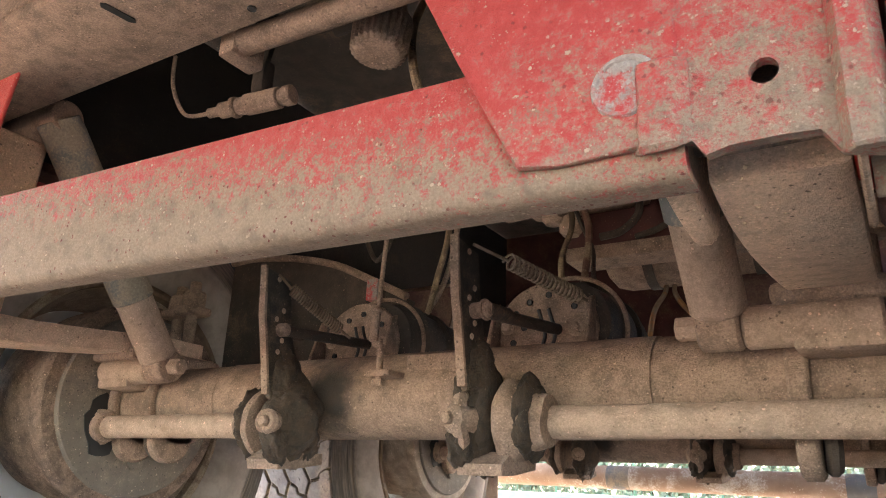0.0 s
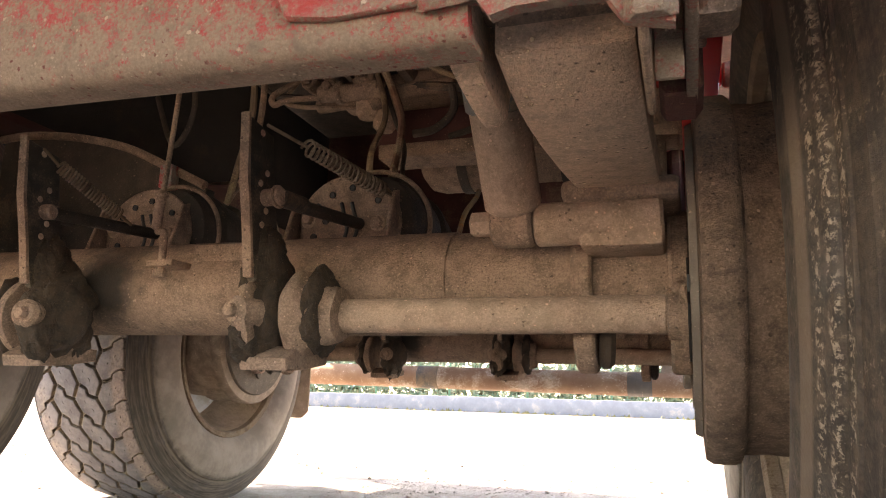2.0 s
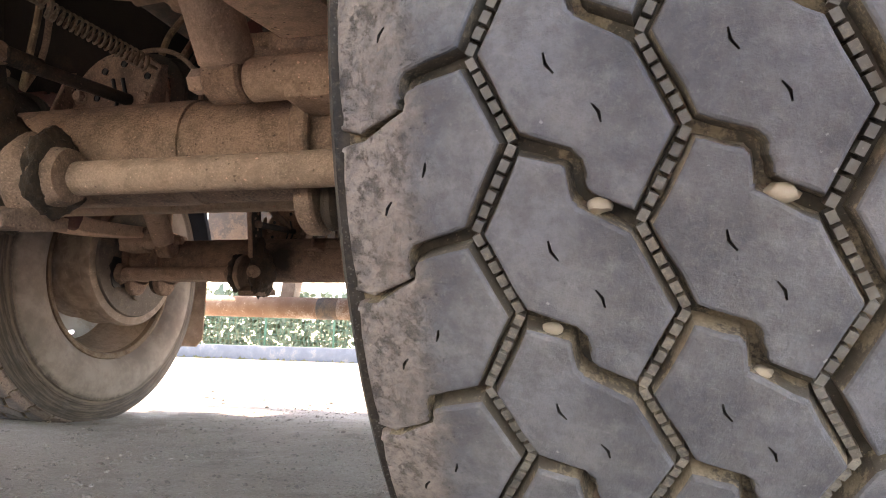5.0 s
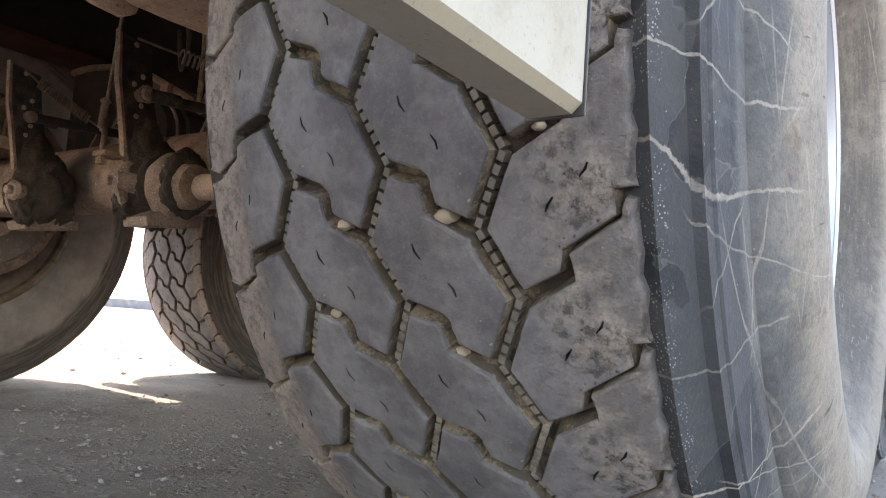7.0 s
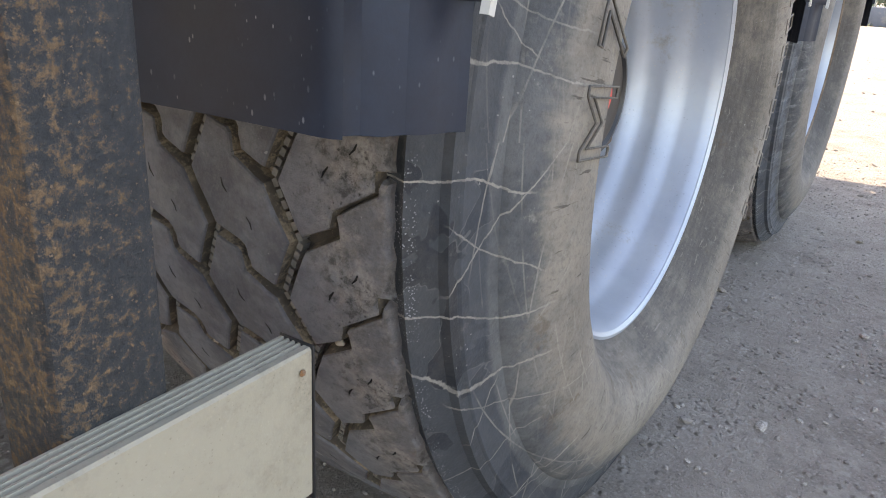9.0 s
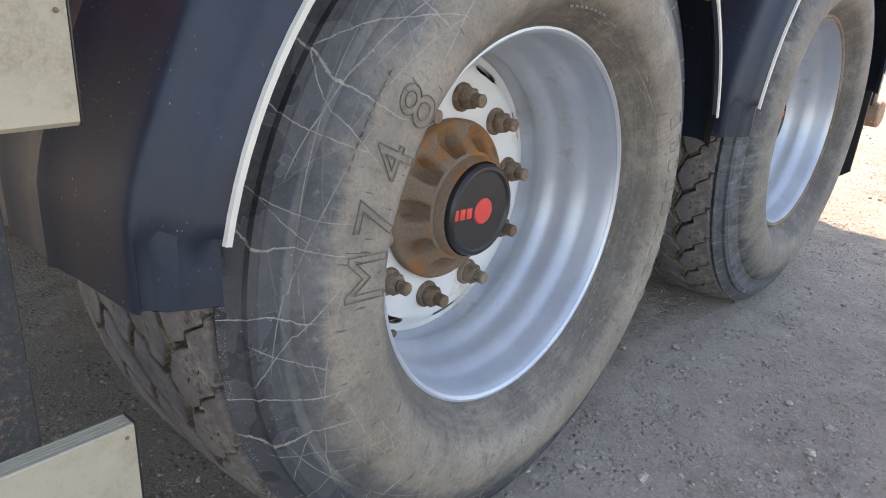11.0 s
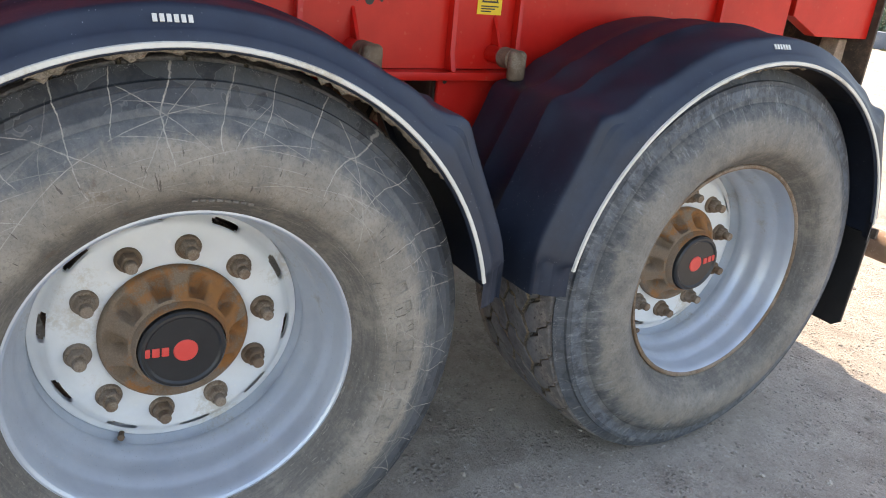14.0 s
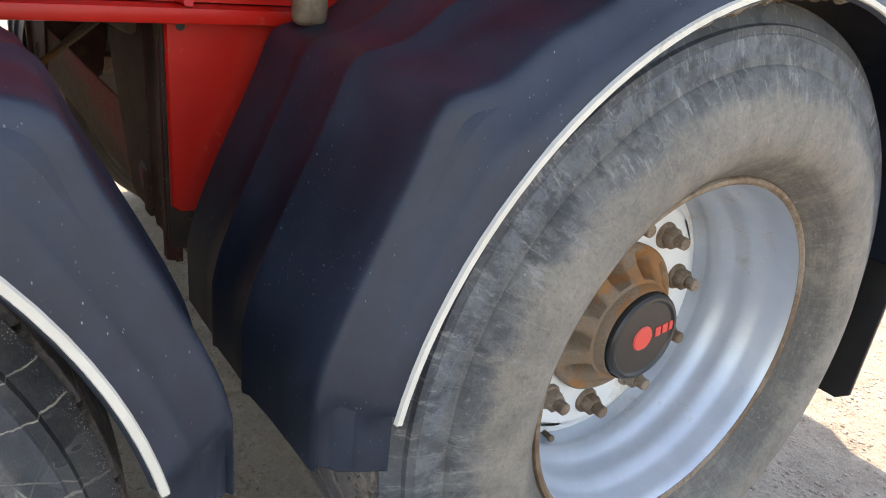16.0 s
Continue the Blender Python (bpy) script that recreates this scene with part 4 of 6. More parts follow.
def build_wheel():
    wheel = thing("wheel", "trailer wheel with worn all-terrain tyre and silver rim", "wheel", "trailer wheels")
    bm = bmesh.new()
    crown_half = [(0.0, 0.5205), (0.085, 0.5185)]
    outer = [(0.163, 0.513), (0.176, 0.516), (0.1815, 0.5195), (0.186, 0.513), (0.195, 0.497), (0.202, 0.495), (0.2035, 0.486), (0.2055, 0.484), (0.2105, 0.4625), (0.2125, 0.46), (0.215, 0.4495), (0.221, 0.446),
             (0.23, 0.4305), (0.2375, 0.414), (0.2435, 0.398), (0.2475, 0.375), (0.246, 0.352), (0.235, 0.33), (0.2155, 0.313), (0.2095, 0.3085), (0.203, 0.302), (0.19, 0.291), (0.17, 0.284)]
    inner = [(0.15, 0.516), (0.168, 0.516), (0.176, 0.5195), (0.181, 0.512), (0.187, 0.49), (0.189, 0.488), (0.1945, 0.466), (0.197, 0.464), (0.2, 0.4495), (0.206, 0.446), (0.215, 0.425), (0.222, 0.40), (0.2245, 0.375), (0.223, 0.35), (0.215, 0.327), (0.2045, 0.312), (0.198, 0.302), (0.188, 0.291), (0.17, 0.284)]
    lathe(bm, [(-x, r) for x, r in (crown_half + inner)[:0:-1]] + crown_half + outer, 128)
    tyre = part("tyre", bm, M_SIDE, wheel, "worn black tyre with brown dust film and pale scratches", 30)
    tyre.data.materials.append(M_FLOOR)
    for f in tyre.data.polygons:
        if abs(f.center.x) < 0.168:
            f.material_index = 1
    for me in block_meshes():
        for k in range(PITCHES):
            ob = new(me.name, me)
            ob.parent, ob.matrix_basis = tyre, Matrix.Rotation(-k * 2 * math.pi / PITCHES, 4, "X")
    bm = bmesh.new()
    for g in (-ZIG, 0.0, ZIG):
        for k in range(PITCHES):
            for h in (0, 1):
                for i in range(6):
                    f = (i + 0.5) / 6
                    v, u = k + 0.5 * (h + f), g + WAVE * ((1 - 2 * f) if h == 0 else (2 * f - 1))
                    p = on_tyre(u, v, 0.0115)
                    along = Vector((2 * WAVE * (-1 if h == 0 else 1), 0, 0.5 * PITCH)).normalized()
                    turn = Matrix((along.cross(Vector((0, 1, 0))), Vector((0, 1, 0)), along)).transposed().to_4x4()
                    m = Matrix.Translation(p) @ Matrix.Rotation(-v * PITCH / 0.53, 4, "X") @ turn
                    box(bm, (-0.0024, -0.004, -0.0031), (0.0024, 0.004, 0.0031), 0, m)
    tagged(part("groove_ejector_ribs", bm, M_RIB, tyre, smooth=0), kind="stuff")
    # rim: outer dish, step, barrel and the inner half
    bm = bmesh.new()
    prof = [(0.168, 0.284), (0.176, 0.291), (0.183, 0.293), (0.187, 0.2915), (0.188, 0.287), (0.184, 0.283), (0.165, 0.279), (0.14, 0.2765), (0.128, 0.273),
            (0.118, 0.2655), (0.10, 0.2625), (0.082, 0.261), (0.07, 0.2555), (0.06, 0.2475), (0.045, 0.2445), (0.038, 0.2455), (0.026, 0.2515), (0.008, 0.2525), (0.001, 0.2515), (0.0, 0.243), (-0.06, 0.245), (-0.085, 0.262),
            (-0.15, 0.272), (-0.184, 0.283), (-0.189, 0.291), (-0.184, 0.3), (-0.168, 0.286)]
    back = [(-0.15, 0.280), (-0.08, 0.270), (-0.055, 0.252), (0.0, 0.257), (0.05, 0.258), (0.08, 0.269), (0.14, 0.282)]
    outer_half = [p for p in prof if p[0] >= -0.001] + [p for p in back if p[0] > 0.0]
    lathe(bm, outer_half, 96)
    rim = part("rim", bm, M_RIM, wheel, "silver blue painted steel rim", 35)
    bm = bmesh.new()
    lathe(bm, [(0.1815, 0.2938), (0.1842, 0.2945), (0.1885, 0.2925), (0.1892, 0.287), (0.1852, 0.2825), (0.1838, 0.2832)], 96, close=True)
    part("rim_lip", bm, M_RIM, wheel, "", 35)
    bm = bmesh.new()
    lathe(bm, [p for p in prof if p[0] < 0.001] + [p for p in back if p[0] < 0.06], 96)
    part("inner_barrel", bm, M_BARREL, wheel, "dust-caked inner half of the rim", 35)
    bm = bmesh.new()
    lathe(bm, [(-0.182, 0.297), (-0.19, 0.3045), (-0.2, 0.3065), (-0.2065, 0.303), (-0.207, 0.294), (-0.202, 0.286), (-0.1855, 0.282), (-0.1845, 0.29)], 96, close=True)
    part("inner_lip", bm, M_NUT, wheel, "rusty inner lip of the rim", 35)
    bm = bmesh.new()
    # ten oval slots near the edge of the disc
    spans = {4: (16, 23), 5: (15, 24), 6: (15, 24), 7: (16, 23)}
    def hole(i, k):
        lo, hi = spans.get(i if i < 10 else 20 - i, (1, 0))
        return lo <= (k - 1) % 24 + 1 <= hi
    face = [(0.026, 0.105), (0.027, 0.15), (0.026, 0.185), (0.023, 0.206), (0.0205, 0.2135), (0.018, 0.2165), (0.0155, 0.2205), (0.0125, 0.2245), (0.0095, 0.2275), (0.0075, 0.2335), (0.004, 0.2425)]
    lathe(bm, face + [(x - 0.013, r) for x, r in face[::-1]], 240, skip=hole, close=True)
    part("disc", bm, M_DISC, wheel, "pale painted wheel disc with oval vent slots", 35)
    # hub with ten pockets
    bm = bmesh.new()
    seg, rows = 120, []
    for x, r, deep in ((0.028, 0.134, 0), (0.04, 0.1345, 0), (0.045, 0.13, 0), (0.047, 0.127, 0.0), (0.05, 0.119, 0.012), (0.058, 0.112, 0.024), (0.066, 0.104, 0.03), (0.074, 0.096, 0.026), (0.08, 0.089, 0.0), (0.082, 0.084, 0), (0.095, 0.081, 0), (0.1, 0.078, 0)):
        row = []
        for k in range(seg):
            a = 2 * math.pi * k / seg
            d = min(1.0, max(0.0, math.cos(10 * a) + 0.12) * 1.5)
            row.append(bm.verts.new((x - 1.05 * deep * d, (r - 0.35 * deep * d) * math.cos(a), (r - 0.35 * deep * d) * math.sin(a))))
        rows.append(row)
    for a, b in zip(rows, rows[1:]):
        for k in range(seg):
            bm.faces.new((a[k], a[(k + 1) % seg], b[(k + 1) % seg], b[k]))
    part("hub", bm, M_RUST, wheel, "rusty orange cast hub with ten pockets", 50)
    for k in range(10):
        a = 2 * math.pi * (k + 0.31) / 10
        c = Vector((0, 0.1675 * math.cos(a), 0.1675 * math.sin(a)))
        bm = bmesh.new()
        lathe(bm, [(0.0265, 0.0), (0.0265, 0.0235), (0.031, 0.0235), (0.034, 0.021), (0.034, 0)], 24, Matrix.Translation(c))
        hexnut(bm, c + Vector((0.034, 0, 0)), c + Vector((0.053, 0, 0)), 0.0185)
        rod(bm, c + Vector((0.053, 0, 0)), c + Vector((0.072, 0, 0)), 0.011, 16)
        part("wheel_nut", bm, M_NUT, wheel, "" if k else "rusty wheel nut on a long stud")
    bm = bmesh.new()
    lathe(bm, [(0.09, 0.0), (0.09, 0.074), (0.098, 0.076), (0.108, 0.0755), (0.112, 0.072), (0.1125, 0.067), (0.109, 0.063), (0.1085, 0.04), (0.1095, 0)], 64)
    cap = part("hub_cap", bm, M_BLACK, wheel, "black plastic hub cap with red emblem", 30)
    bm = bmesh.new()
    rod(bm, (0.106, 0.004, -0.001), (0.1115, 0.004, -0.001), 0.0215, 40)
    part("emblem_dot", bm, M_EMBLEM, cap, "round red emblem dot")
    for k in range(3):
        bm = bmesh.new()
        y = -0.063 + 0.016 * k
        box(bm, (0.106, y - 0.0062, -0.0085), (0.1108, y + 0.0062, 0.0085), 0.0008)
        part("emblem_bar", bm, M_EMBLEM, cap)
    bm = bmesh.new()
    rod(bm, (0.0, -0.088, -0.226), (0.024, -0.092, -0.222), 0.005, 12)
    rod(bm, (0.024, -0.092, -0.222), (0.031, -0.094, -0.22), 0.0065, 12)
    part("valve_stem", bm, M_NUT, wheel)
    return wheel


def build_lettering(tyre):
    """Moulded figures and bars on the outer side wall."""
    def ring(text, size, radius, start, step, depth=0.0011):
        for i, ch in enumerate(text):
            a = radians(start + i * step)
            cu = bpy.data.curves.new("figure", "FONT")
            cu.body, cu.size, cu.extrude, cu.align_x, cu.align_y = ch, size, 0.0005, "CENTER", "CENTER"
            cu.fill_mode = "NONE"
            cu.bevel_depth, cu.bevel_resolution = depth, 0
            tmp = new("figure", cu)
            me = bpy.data.meshes.new_from_object(tmp.evaluated_get(bpy.context.evaluated_depsgraph_get()))
            bpy.data.objects.remove(tmp)
            me.materials.clear()
            me.materials.append(M_SIDE)
            ob = new("moulded_figure", me)
            # text lies in the wheel's plane, its top pointing outwards from the hub
            basis = Matrix(((0, 0, 1, 0), (1, 0, 0, 0), (0, 1, 0, 0), (0, 0, 0, 1)))
            up = Matrix.Rotation(math.pi / 2 - a, 4, "X").inverted()
            ob.parent = tyre
            ob.matrix_basis = Matrix.Translation((0.2492, radius * math.cos(a), radius * math.sin(a))) @ up @ basis
    ring("M748", 0.083, 0.371, 178, -10.1, 0.0007)
    def standing(radius):
        # how far the side wall bulges at that radius
        line = ((0.302, 0.203), (0.313, 0.2155), (0.33, 0.235), (0.352, 0.246), (0.375, 0.2475), (0.398, 0.2435), (0.414, 0.2375), (0.4305, 0.23))
        for (r0, x0), (r1, x1) in zip(line, line[1:]):
            if r0 <= radius <= r1:
                return x0 + (x1 - x0) * (radius - r0) / (r1 - r0)
        return 0.23
    rows = [(24, 9, 0.375, 0.02, 0.034, 6.4), (161, 10, 0.412, 0.007, 0.013, 1.65), (93, 8, 0.3265, 0.009, 0.012, 2.2)]
    rows += [(83 - k, 15 - k, 0.39 - 0.0062 * k, 0.0062, 0.0028, 1.45) for k in range(5)]
    for start, count, radius, wide, high, step in rows:
        bm = bmesh.new()
        t = 0.0022 if wide > 0.015 else high * 0.3
        for k in range(count):
            a = radians(start - k * step)
            m = Matrix.Translation((standing(radius), radius * math.cos(a), radius * math.sin(a))) @ Matrix.Rotation(a - math.pi / 2, 4, "X")
            for z in (-high / 2, high / 2):
                box(bm, (-0.001, -wide / 2, z - t / 2), (0.0004, wide / 2, z + t / 2), 0, m)
            if high > 0.03:
                for y in (-wide / 2, wide / 2):
                    box(bm, (-0.001, y - t / 2, -high / 2), (0.0004, y + t / 2, high / 2), 0, m)
        tagged(part("moulded_band", bm, M_SIDE, tyre, smooth=0), kind="stuff")


WHEEL_X = 1.02
first_wheel = build_wheel()
place(first_wheel, pose(WHEEL_X, 0, RISE, -3.7, 0, 0))


def grey_tyre(wheel):
    for ob in wheel.children:
        if ob.name.startswith("tyre"):
            ob.material_slots[0].link = "OBJECT"
            ob.material_slots[0].material = M_SIDE_GREY
        if ob.name.startswith("rim_lip"):
            ob.material_slots[0].link = "OBJECT"
            ob.material_slots[0].material = M_NUT
            tagged(ob, "rim lip worn to brown rust")


second_wheel = copy_thing(first_wheel, pose(WHEEL_X, AXLE, RISE, 4, 0, 0))
grey_tyre(second_wheel)
for ob in second_wheel.children:
    if ob.name.startswith("tyre"):
        ob.matrix_basis = Matrix.Diagonal((0.945, 1, 1, 1))
for ob in second_wheel.children:
    if ob.name.startswith("hub_cap"):
        ob.matrix_basis = Matrix.Rotation(radians(186), 4, "X")
for y, turn in ((0, 25), (AXLE, -60)):
    grey_tyre(copy_thing(first_wheel, pose(-WHEEL_X, y, RISE, 0, 0, 180) @ pose(0, 0, 0, turn, 0, 0)))
build_lettering(first_wheel.children[[c.name.startswith("tyre") for c in first_wheel.children].index(True)])
# stones caught in the tread of the wheel that the camera passes
for u, turn, s in ((-0.031, -20.34, 0.0075), (0.053, -19.92, 0.009), (-0.057, -27.61, 0.0065), (0.047, -29.97, 0.006), (0.120, -14.52, 0.005)):
    bm = bmesh.new()
    lump(bm, (0, 0, 0), (s * 0.9, s * 0.6, s * 0.6), u * 90, 0.3, 2)
    p = Vector((WHEEL_X + u, -(crown(u) - 0.007) * math.cos(radians(turn)), RISE + (crown(u) - 0.007) * math.sin(radians(turn))))
    tagged(place(part("pebble", bm, M_STONE), pose(*p)), "small pale pebble wedged in the tyre tread", "pebble", "pebbles in the tread")


# ---- running gear ----
M_LEVER = worn("greasy_black_steel", (0.028, 0.02, 0.014), (0.05, 0.036, 0.026), (0.13, 0.095, 0.066), 0.38, 30, 0.7, 0.1, 0.8, 0.9, grit=120)


def roughen(bm):
    for v in bm.verts:
        v.co += 0.004 * noise.noise_vector(v.co * 55) + 0.0024 * noise.noise_vector(v.co * 130)


def build_axle(y0):
    """Axle beam with drums, cam tubes and clamps."""
    ax = thing("axle", "round steel trailer axle caked with pale dust", "axle", "trailer axles", at=pose(0, y0, RISE + 0.01 + (0.028 if y0 else 0)))
    bm = bmesh.new()
    lathe(bm, [(-0.80, 0), (-0.80, 0.06), (-0.74, 0.0705), (-0.425, 0.0705), (-0.424, 0.0695), (-0.421, 0.0695), (-0.42, 0.0725), (0.42, 0.0725), (0.421, 0.0695), (0.424, 0.0695), (0.425, 0.0705), (0.74, 0.0705), (0.80, 0.06), (0.80, 0)], 64)
    part("axle_beam", bm, M_AXLE, ax, "thick round axle beam with weld seams")
    for s in (1, -1):
        bm = bmesh.new()
        prof = [(0.735, 0.0), (0.735, 0.2), (0.737, 0.221), (0.745, 0.226), (0.770, 0.226), (0.776, 0.222), (0.779, 0.214), (0.80, 0.212), (0.835, 0.214), (0.85, 0.219), (0.875, 0.219), (0.9, 0.205), (0.97, 0.2), (0.985, 0.18), (0.985, 0)]
        lathe(bm, [(s * x, r) for x, r in prof], 80)
        drum = part("brake_drum", bm, M_BARREL if (y0 and s < 0) else M_STEEL_RUSTY, ax, "dusty brake drum behind the wheel")
        bm = bmesh.new()
        lathe(bm, [(s * 0.726, 0), (s * 0.726, 0.192), (s * 0.734, 0.196), (s * 0.734, 0)], 48)
        rod(bm, (s * 0.724, 0, -0.12), (s * 0.714, 0, -0.12), 0.018, 16)
        rod(bm, (s * 0.724, 0.1, 0.09), (s * 0.714, 0.1, 0.09), 0.018, 16)
        part("dust_shield", bm, M_SHIELD, drum)
        # Flat black plate paints the darkness of the opening.
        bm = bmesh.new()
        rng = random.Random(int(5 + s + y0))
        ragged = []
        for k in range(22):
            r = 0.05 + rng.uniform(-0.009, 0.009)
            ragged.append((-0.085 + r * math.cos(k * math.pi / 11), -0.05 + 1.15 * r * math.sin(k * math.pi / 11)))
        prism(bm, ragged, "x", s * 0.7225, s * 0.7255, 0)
        part("cam_opening", bm, M_INK, drum, "ragged black plate in place of the opening round the cam end")
        # cam tube and its bearing disc
        bm = bmesh.new()
        rod(bm, (s * 0.285, -0.09, -0.055), (s * 0.70, -0.09, -0.055), 0.0225, 28)
        part("cam_tube", bm, M_STEEL_PALE, ax, "pale dusty brake cam tube")
        bm = bmesh.new()
        rod(bm, (s * 0.70, -0.09, -0.055), (s * 0.735, -0.09, -0.055), 0.03, 24)
        lump(bm, (s * 0.718, -0.088, -0.05), (0.02, 0.03, 0.036), 3 + s, 0.3)
        part("cam_boss", bm, M_STEEL, ax)
        bm = bmesh.new()
        lathe(bm, [(s * 0.226, 0), (s * 0.226, 0.05), (s * 0.23, 0.06), (s * 0.238, 0.0615), (s * 0.246, 0.058), (s * 0.258, 0.045), (s * 0.29, 0.035), (s * 0.29, 0)], 40, pose(0, -0.1, -0.055))
        for v in bm.verts:
            v.co += 0.004 * noise.noise_vector(v.co * 30)
        part("cam_bearing", bm, M_STEEL, ax)
        bm = bmesh.new()
        lump(bm, (s * 0.262, -0.1, -0.052), (0.021, 0.052, 0.058), 9 + s, 0.2, 4)
        roughen(bm)
        part("mud_clod", bm, M_MUD, ax, "", 180)
        # clamp straps round the beam and shock pin bracket
        for x in (0.60, 0.715):
            bm = bmesh.new()
            lathe(bm, [(s * (x - 0.013), 0.0735), (s * (x - 0.013), 0.083), (s * (x - 0.009), 0.087), (s * (x + 0.009), 0.087), (s * (x + 0.013), 0.083), (s * (x + 0.013), 0.0735)], 40, close=True)
            rod(bm, (s * (x - 0.013), -0.015, -0.074), (s * (x + 0.013), -0.015, -0.074), 0.048, 28, chamfer=0.004)
            strap = part("clamp_strap", bm, M_STEEL, ax)
            bm = bmesh.new()
            rod(bm, (s * (x + 0.013), -0.015, -0.076), (s * (x + 0.032), -0.012, -0.076), 0.04, 24, chamfer=0.006)
            part("strap_bush", bm, M_STEEL_DARK, strap)
        bm = bmesh.new()
        box(bm, (s * 0.585, -0.145, 0.072), (s * 0.72, 0.08, 0.098), 0.008)
        part("saddle", bm, M_STEEL, ax)
        bm = bmesh.new()
        rod(bm, (s * 0.551, -0.115, 0.051), (s * 0.70, -0.115, 0.053), 0.0265, 28, chamfer=0.004)
        rod(bm, (s * 0.47, -0.115, 0.055), (s * 0.50, -0.115, 0.055), 0.016, 6)
        rod(bm, (s * 0.50, -0.115, 0.055), (s * 0.56, -0.115, 0.053), 0.012, 16)
        box(bm, (s * 0.605, -0.135, 0.018), (s * 0.70, -0.06, 0.06), 0.006)
        part("shock_pin", bm, M_STEEL_PALE, ax, "stout pin holding the shock absorber")
        # spring bolts standing up through the saddle
        for x, y in ((0.622, 0.012), (0.69, 0.03)):
            bm = bmesh.new()
            rod(bm, (s * x, y, 0.09), (s * x, y, 0.272), 0.0125, 18)
            hexnut(bm, (s * x, y, 0.215), (s * x, y, 0.25), 0.027)
            box(bm, (s * x - 0.03, y - 0.03, 0.195), (s * x + 0.03, y + 0.03, 0.214), 0.005)
            part("spring_bolt", bm, M_STEEL, ax, "" if x > 0.65 else "upright spring bolt with big nut")
    # levelling clip in the middle
    bm = bmesh.new()
    box(bm, (-0.025, -0.112, 0.018), (0.02, -0.055, 0.028), 0.002)
    rod(bm, (-0.005, -0.104, 0.0), (-0.005, -0.104, 0.055), 0.005, 10)
    hexnut(bm, (-0.005, -0.104, 0.002), (-0.005, -0.104, 0.014), 0.011)
    box(bm, (0.02, -0.066, 0.03), (0.12, -0.03, 0.058), 0.004)
    part("levelling_clip", bm, M_STEEL, ax)
    return ax


def build_slack(y0, s):
    """Slack adjuster with its lever, caked in oily mud."""
    sl = thing("slack_adjuster", "mud-caked brake slack adjuster with drilled lever on the axle", "slack adjuster", "slack adjusters", at=pose(0.196 if s > 0 else -0.172, y0, RISE + (0.028 if y0 else 0)))
    for c, size, seed in (((-0.004, -0.12, -0.035), (0.03, 0.056, 0.07), 20), ((0.0, -0.145, 0.025), (0.021, 0.032, 0.045), 24), ((-0.002, -0.1, -0.075), (0.026, 0.04, 0.042), 27), ((-0.012, -0.155, -0.08), (0.02, 0.026, 0.03), 31)):
        bm = bmesh.new()
        lump(bm, (s * c[0], c[1], c[2]), size, seed + s + y0, 0.3, 4)
        roughen(bm)
        part("mud_clod", bm, M_MUD, sl, "clod of dark oily mud", 180)
    bm = bmesh.new()
    rod(bm, (-s * 0.03, -0.15, -0.05), (-s * 0.012, -0.14, -0.05), 0.05, 28, chamfer=0.008)
    for v in bm.verts:
        v.co += 0.009 * noise.noise_vector(v.co * 40)
    part("adjuster_body", bm, M_STEEL if s > 0 else M_MUD, sl, smooth=60)
    bm = bmesh.new()
    rod(bm, (-s * 0.014, -0.189, -0.048), (0.0, -0.150, -0.048), 0.02, 20, chamfer=0.006)
    hexnut(bm, (-s * 0.014, -0.188, -0.048), (-s * 0.0148, -0.199, -0.048), 0.0095)
    part("worm_nut", bm, M_STEEL, sl, "dusty adjusting nut on its boss")
    bm = bmesh.new()
    prism(bm, [(-0.215, 0.2), (-0.155, 0.19), (-0.148, 0.12), (-0.13, 0.06), (-0.11, 0.0), (-0.175, -0.01), (-0.192, 0.06), (-0.205, 0.12)], "x", -0.006, 0.006)
    part("lever", bm, M_LEVER, sl, "flat dark drilled lever with a paler front edge")
    bm = bmesh.new()
    prism(bm, [(-0.2185, 0.203), (-0.213, 0.2035), (-0.2045, 0.12), (-0.1905, 0.055), (-0.178, -0.005), (-0.185, -0.005), (-0.1965, 0.06), (-0.2105, 0.12)], "x", -0.0065, 0.0065, 0.001)
    part("lever_edge", bm, M_STEEL, sl)
    for y, z in ((-0.186, 0.185), (-0.168, 0.135), (-0.182, 0.118), (-0.160, 0.1), (-0.165, 0.085), (-0.172, 0.065), (-0.15, 0.05)):
        bm = bmesh.new()
        rod(bm, (0.0055, y, z), (0.0095, y, z), 0.0048, 12)
        part("rivet", bm, M_STEEL_PALE, sl)
    bm = bmesh.new()
    prism(bm, [(-0.16, -0.105), (-0.13, -0.088), (-0.05, -0.09), (-0.05, -0.108), (-0.12, -0.118), (-0.155, -0.12)], "x", -0.02 if s > 0 else -0.05, 0.05 if s > 0 else 0.02)
    part("stop_bracket", bm, M_STEEL, sl)
    return sl


